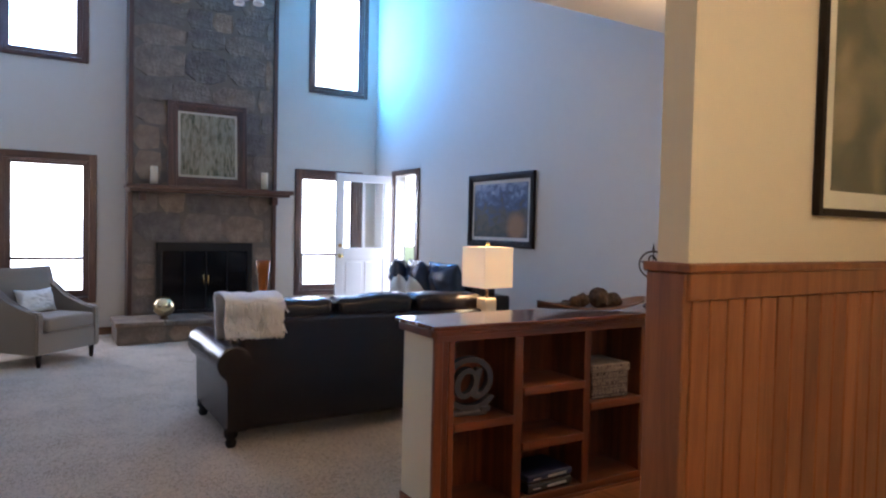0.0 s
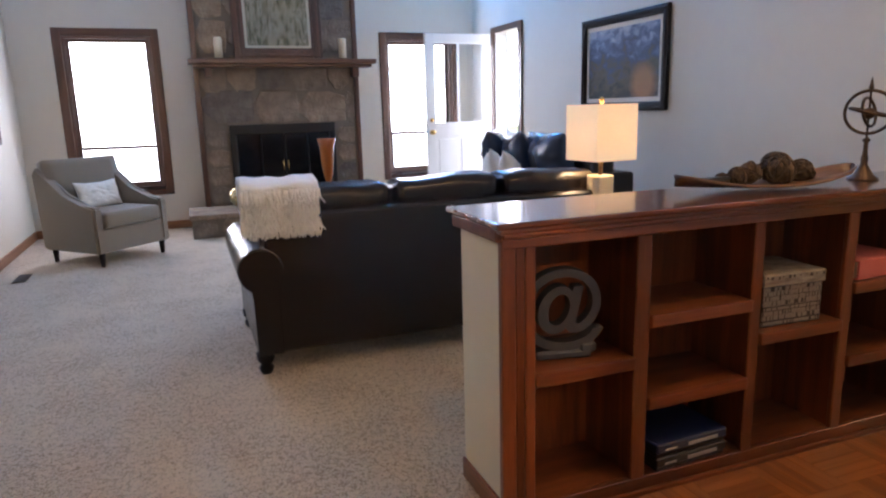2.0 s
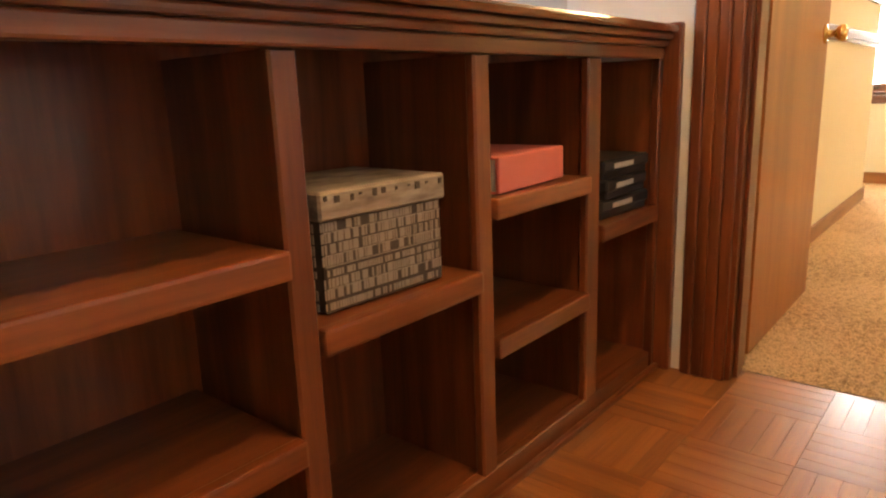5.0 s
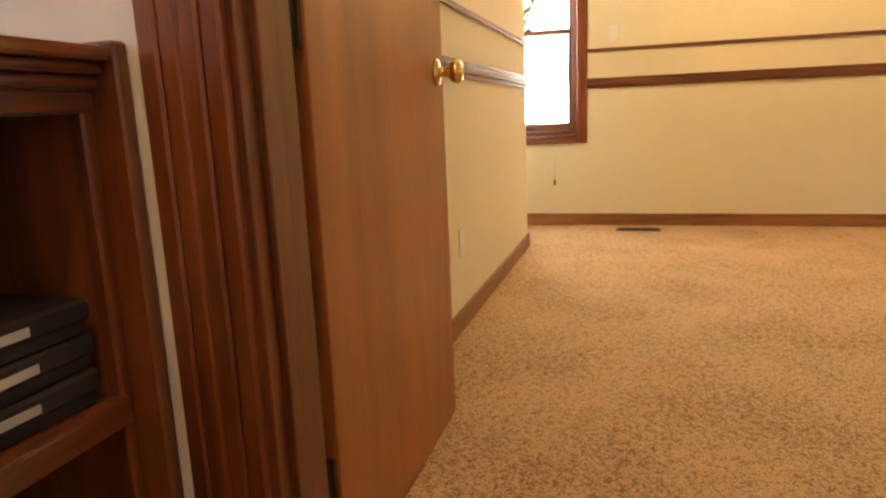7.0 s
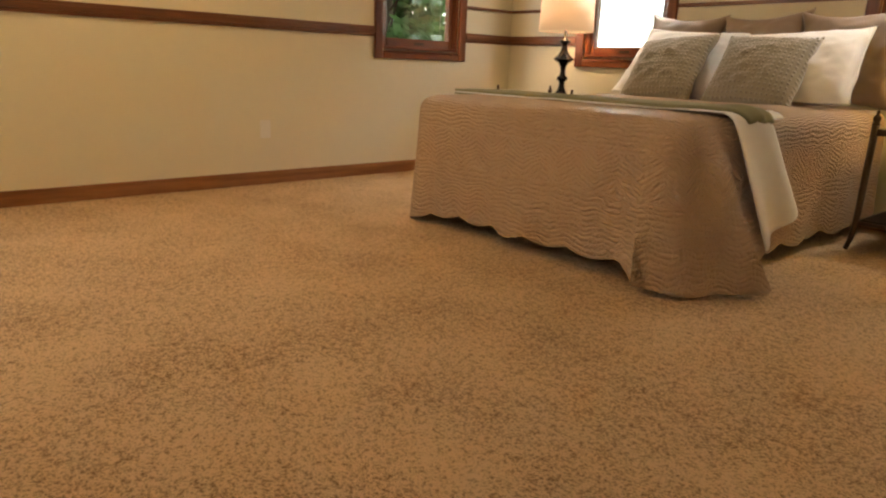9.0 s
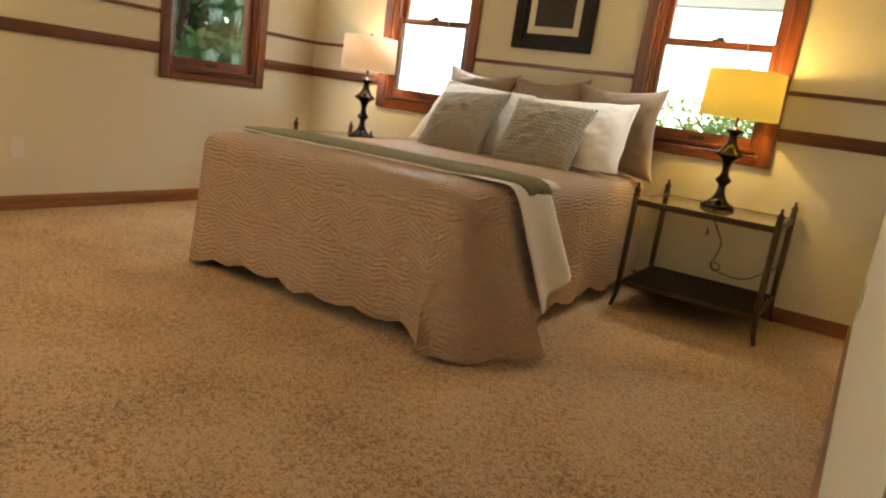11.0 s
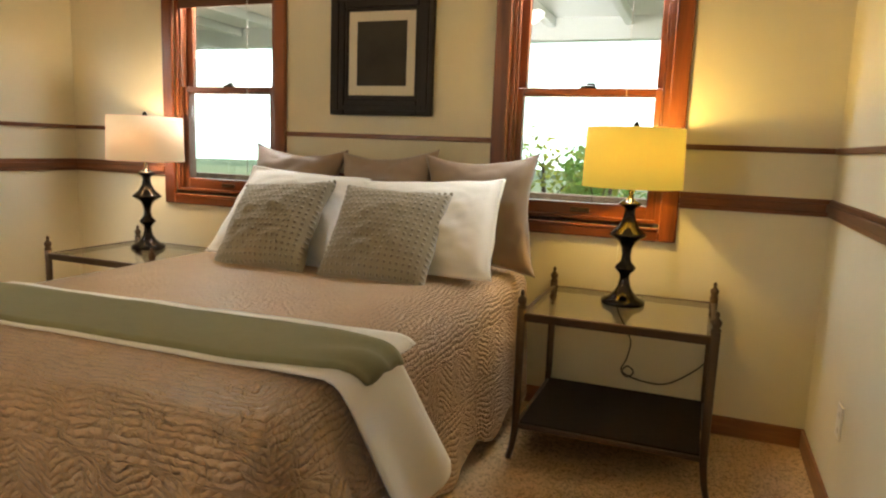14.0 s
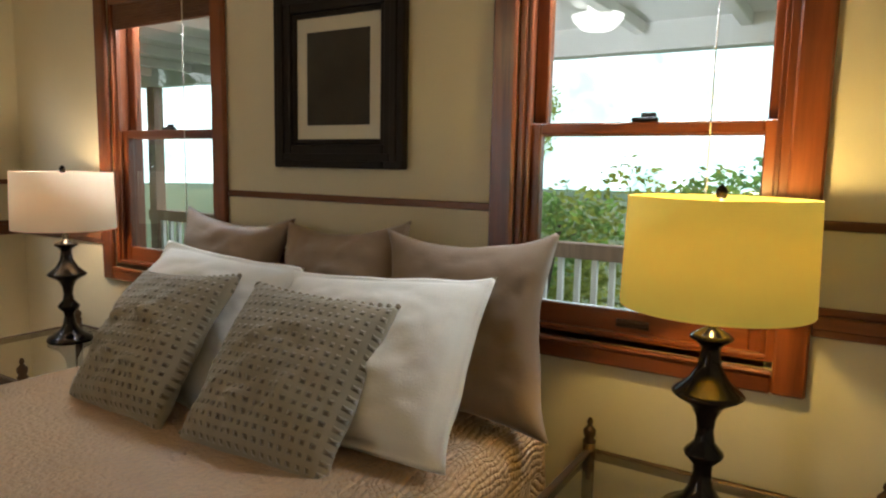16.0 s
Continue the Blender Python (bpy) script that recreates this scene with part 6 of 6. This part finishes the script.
# ---- outdoors: porch, shrubs, trees ----
DECK = wood("grey_deck", (0.36, 0.33, 0.29), (0.52, 0.48, 0.43), 0.7, "x", 0.0)
porch = thing("porch", pose(0, 0, 0), "covered porch with a white beamed ceiling and wooden rail", "porch")
part("deck", box(1.8, 9.5, -7.75, SOUTH - 0.15, -0.30, -0.16), DECK, porch)
part("porch_ceiling", box(1.8, 9.5, -7.95, SOUTH - 0.15, 2.32, 2.38), WHITE_SATIN, porch, "white boarded porch ceiling")
for k in range(11):
    x = 2.86 + k * 0.64
    part("beam", box(x - 0.035, x + 0.035, -7.60, SOUTH - 0.15, 2.24, 2.32, 0.006), WHITE_SATIN, porch)
part("beam", box(1.8, 9.5, -7.74, -7.61, 2.135, 2.32, 0.006), WHITE_SATIN, porch)
POST = wood("porch_post", (0.16, 0.10, 0.07), (0.30, 0.20, 0.14), 0.6, "z", 0.0)
for x in (2.0, 6.15, 9.3):
    part("post", box(x - 0.06, x + 0.06, -7.735, -7.615, -0.16, 2.135, 0.006), POST, porch)
part("handrail", box(1.9, 9.4, -7.73, -7.62, 0.73, 0.84, 0.006), POST, porch)
part("bottom_rail", box(1.9, 9.4, -7.70, -7.65, -0.06, -0.01, 0.004), POST, porch)
bal = mesh_of("baluster", box(-0.02, 0.02, -0.02, 0.02, -0.01, 0.73, 0.003), WHITE_SATIN)
for k in range(58):
    piece("baluster", bal, porch, pose(1.98 + k * 0.127, -7.675, 0))
pl = thing("porch_light", pose(4.22, -7.0, 2.32), "white glass bowl light under the porch ceiling", "ceiling light")
part("bowl", lathe([(0.01, -0.16), (0.09, -0.145), (0.14, -0.10), (0.15, -0.07), (0.06, -0.05), (0.06, 0.0)], 20), glow("porch_bowl", (1.0, 0.97, 0.92), 2.5), pl)

BARK = mat("bark", (0.10, 0.075, 0.055), 0.95, scale=14, amount=0.5, bump=0.8, bump_scale=30, stretch=(3, 3, 0.6), dist=0.02)


def leaf_material(name, a, b):
    m = mat(name, a, 0.6, spot=b, scale=6, amount=0.5)
    n, l = m.node_tree.nodes, m.node_tree.links
    tr, mx = n.new("ShaderNodeBsdfTranslucent"), n.new("ShaderNodeMixShader")
    tr.inputs[0].default_value = (a[0] * 1.6, a[1] * 1.7, a[2] * 1.2, 1)
    mx.inputs[0].default_value = 0.45
    l.new(n["Principled BSDF"].outputs[0], mx.inputs[1]), l.new(tr.outputs[0], mx.inputs[2]), l.new(mx.outputs[0], n["Material Output"].inputs[0])
    return m


LEAF_A = leaf_material("green_leaves", (0.20, 0.32, 0.11), (0.11, 0.20, 0.06))
LEAF_B = leaf_material("yellow_green_leaves", (0.28, 0.30, 0.08), (0.15, 0.19, 0.05))
LEAF_C = leaf_material("bluish_leaves", (0.18, 0.32, 0.18), (0.10, 0.20, 0.10))


def crown(rnd, clumps, per, leaf):
    vs, fs = [], []
    for c, r in clumps:
        for k in range(per):
            d = Vector((rnd.gauss(0, 1), rnd.gauss(0, 1), rnd.gauss(0, 0.8))).normalized() * r * rnd.uniform(0.35, 1.0) ** 0.6
            p = c + d
            a = Vector((rnd.uniform(-1, 1), rnd.uniform(-1, 1), rnd.uniform(-0.6, 0.6))).normalized()
            b = a.cross(Vector((rnd.uniform(-1, 1), rnd.uniform(-1, 1), rnd.uniform(-1, 1)))).normalized()
            s = leaf * rnd.uniform(0.6, 1.3)
            n = len(vs)
            vs += [p - a * s, p + b * s * 0.5, p + a * s, p - b * s * 0.5]
            fs.append((n, n + 1, n + 2, n + 3))
    me = bpy.data.meshes.new("crown")
    me.from_pydata([tuple(v) for v in vs], [], fs)
    return me


def tree(x, y, height, spread, mat_leaf, seed, label, shrub=False):
    rnd = random.Random(seed)
    t = thing("shrub" if shrub else "tree", pose(x, y, -0.6), label, "shrub" if shrub else "tree")
    base = 0.12 if shrub else height * 0.32
    bm = bmesh.new()
    tube([(0, 0, -0.1), (rnd.uniform(-0.1, 0.1), 0.05, height * 0.4), (rnd.uniform(-0.3, 0.3), rnd.uniform(-0.2, 0.2), height * 0.88)], 0.022 * height + 0.02, 8, bm, 0.02)
    clumps = []
    n = 12 if shrub else 20
    for k in range(n):
        a, h = rnd.uniform(0, 2 * math.pi), rnd.uniform(base, height)
        f = (1 - ((h - base) / (height - base) - 0.35) ** 2 * 1.3)
        r = spread * max(0.25, f) * rnd.uniform(0.45, 1.0)
        e = Vector((r * math.cos(a), r * math.sin(a), h))
        tube([(0, 0, h * 0.72), (e.x * 0.5, e.y * 0.5, h * 0.9), tuple(e)], 0.0025 * height + 0.006, 5, bm, 0.004)
        clumps.append((e, spread * rnd.uniform(0.28, 0.45)))
    part("trunk", bm, BARK, t)
    me = crown(rnd, clumps, 220 if shrub else 300, 0.05 if shrub else 0.11)
    me.materials.append(mat_leaf)
    ob = new("crown", me)
    ob.parent = t
    return t


for i, (x, y, h, s, m, sh) in enumerate(((3.9, -9.3, 1.7, 0.9, LEAF_A, True), (2.6, -9.6, 1.5, 0.9, LEAF_C, True), (5.6, -9.5, 1.6, 0.9, LEAF_A, True), (7.4, -9.8, 1.5, 0.9, LEAF_B, True), (4.7, -10.4, 1.9, 1.0, LEAF_B, True),
                                          (3.3, -10.6, 1.9, 0.9, LEAF_C, True), (6.4, -11.0, 2.1, 1.0, LEAF_B, True), (15.5, -27, 9, 2.8, LEAF_B, False), (-4.0, -29, 9, 2.6, LEAF_A, False),
                                          (9.6, -4.1, 4.6, 1.7, LEAF_A, False), (9.0, -5.5, 3.9, 1.2, LEAF_C, False), (10.6, -6.2, 4.4, 1.3, LEAF_A, False), (11.5, -2.2, 6, 1.9, LEAF_B, False), (13.5, 1.0, 7, 2.2, LEAF_C, False))):
    tree(x, y, h, s, m, 30 + i, "leafy green garden shrub beside the porch" if sh else "broad leafy tree in the garden", sh)
# Hazy daylight distance painted as emission; noise for foliage, whiter towards +y.
HAZE_GLOW = glow("painted_haze_glow", (0.93, 0.97, 1.0), 4.0)
hn, hk = HAZE_GLOW.node_tree.nodes, HAZE_GLOW.node_tree.links
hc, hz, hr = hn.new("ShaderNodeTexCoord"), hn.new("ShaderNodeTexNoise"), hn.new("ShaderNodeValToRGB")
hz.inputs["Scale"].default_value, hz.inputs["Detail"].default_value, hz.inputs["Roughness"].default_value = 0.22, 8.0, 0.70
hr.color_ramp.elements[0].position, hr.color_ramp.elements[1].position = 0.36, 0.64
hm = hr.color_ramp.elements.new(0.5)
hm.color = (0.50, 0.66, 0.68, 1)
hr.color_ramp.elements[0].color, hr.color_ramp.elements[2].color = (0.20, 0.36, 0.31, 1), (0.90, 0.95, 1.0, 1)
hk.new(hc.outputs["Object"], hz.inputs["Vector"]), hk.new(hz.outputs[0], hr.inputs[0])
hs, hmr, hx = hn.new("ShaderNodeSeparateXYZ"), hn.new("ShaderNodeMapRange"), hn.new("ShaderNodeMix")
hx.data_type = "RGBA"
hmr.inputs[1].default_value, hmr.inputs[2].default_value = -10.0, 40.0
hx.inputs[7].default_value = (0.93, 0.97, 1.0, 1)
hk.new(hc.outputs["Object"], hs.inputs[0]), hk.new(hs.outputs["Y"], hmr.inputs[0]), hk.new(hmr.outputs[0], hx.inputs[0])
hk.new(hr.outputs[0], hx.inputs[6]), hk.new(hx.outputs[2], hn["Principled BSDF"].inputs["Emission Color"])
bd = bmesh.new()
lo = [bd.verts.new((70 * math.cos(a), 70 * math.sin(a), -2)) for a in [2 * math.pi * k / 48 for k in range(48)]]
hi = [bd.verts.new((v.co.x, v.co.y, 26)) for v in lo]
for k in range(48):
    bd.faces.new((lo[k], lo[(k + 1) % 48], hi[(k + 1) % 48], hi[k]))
solid("backdrop", bd, HAZE_GLOW, "glowing backdrop with bright haze painted in", "backdrop")

# ---- pieces of the floor and the chimney ----
me_x = mesh_of("strip", box(0.0002, 0.2298, 0.0002, 0.0458, -0.010, 0.0, 0.0006), PARQUET_X)
me_y = mesh_of("strip", box(0.0002, 0.0458, 0.0002, 0.2298, -0.010, 0.0, 0.0006), PARQUET_Y)
rest = {0: [[], []], 1: [[], []]}
for i in range(-10, 10):
    for j in range(-23, 0):
        x, y = i * 0.23, j * 0.23
        near = i >= 0 and j >= -5
        for k in range(5):
            odd = (i + j) % 2
            px, py = (x, y + k * 0.046) if not odd else (x + k * 0.046, y)
            if near:
                piece("strip", me_y if odd else me_x, FLOOR_HALL, pose(px, py, 0))
            elif x > -2.4 and y > -5.1:
                v, f = rest[odd]
                n = len(v)
                w, d = (0.229, 0.0448) if not odd else (0.0448, 0.229)
                v += [(px, py, 0), (px + w, py, 0), (px + w, py + d, 0), (px, py + d, 0), (px, py, -0.01), (px + w, py, -0.01), (px + w, py + d, -0.01), (px, py + d, -0.01)]
                f += [(n, n + 1, n + 2, n + 3), (n, n + 4, n + 5, n + 1), (n + 1, n + 5, n + 6, n + 2), (n + 2, n + 6, n + 7, n + 3), (n + 3, n + 7, n + 4, n)]
for odd, m in ((0, PARQUET_X), (1, PARQUET_Y)):
    me = bpy.data.meshes.new("strips")
    me.from_pydata(rest[odd][0], [], rest[odd][1])
    me.materials.append(m)
    ob = new("strips", me)
    ob.parent = FLOOR_HALL
    tagged(ob, kind="stuff")

rnd = random.Random(5)
shapes = {}
z = 1.165
while z < slope(FY) - 0.12:
    h = rnd.uniform(0.22, 0.42)
    x = FX0 + rnd.uniform(-0.02, 0.02)
    while x < FX1 - 0.05:
        w = rnd.uniform(0.24, 0.62)
        w = min(w, FX1 - x)
        dz = rnd.uniform(-0.02, 0.02)
        c = x + w / 2
        if w > 0.07:
            key = (round(w / 0.05), round(h / 0.05), rnd.randrange(3))
            if key not in shapes:
                shapes[key] = stone_mesh(key[0] * 0.0535, key[1] * 0.0535, hash(key) % 9973)
            piece("stone", shapes[key], chim, pose(c, FY, z + h / 2 + dz))
        x += w + 0.012
    z += h + 0.012
for a, b in ((FX0 + 0.13, 0.26), (0.998, 0.23)):
    z = 0.27
    while z < 1.0:
        piece("stone", stone_mesh(b, 0.2, int(z * 100)), chim, pose(a, FY, z + 0.1))
        z += 0.21
for k in range(8):
    x = -0.69 + k * 0.27
    piece("stone", stone_mesh(0.25, 0.18, 70 + k), hearth, pose(x, 5.68, 0.10))
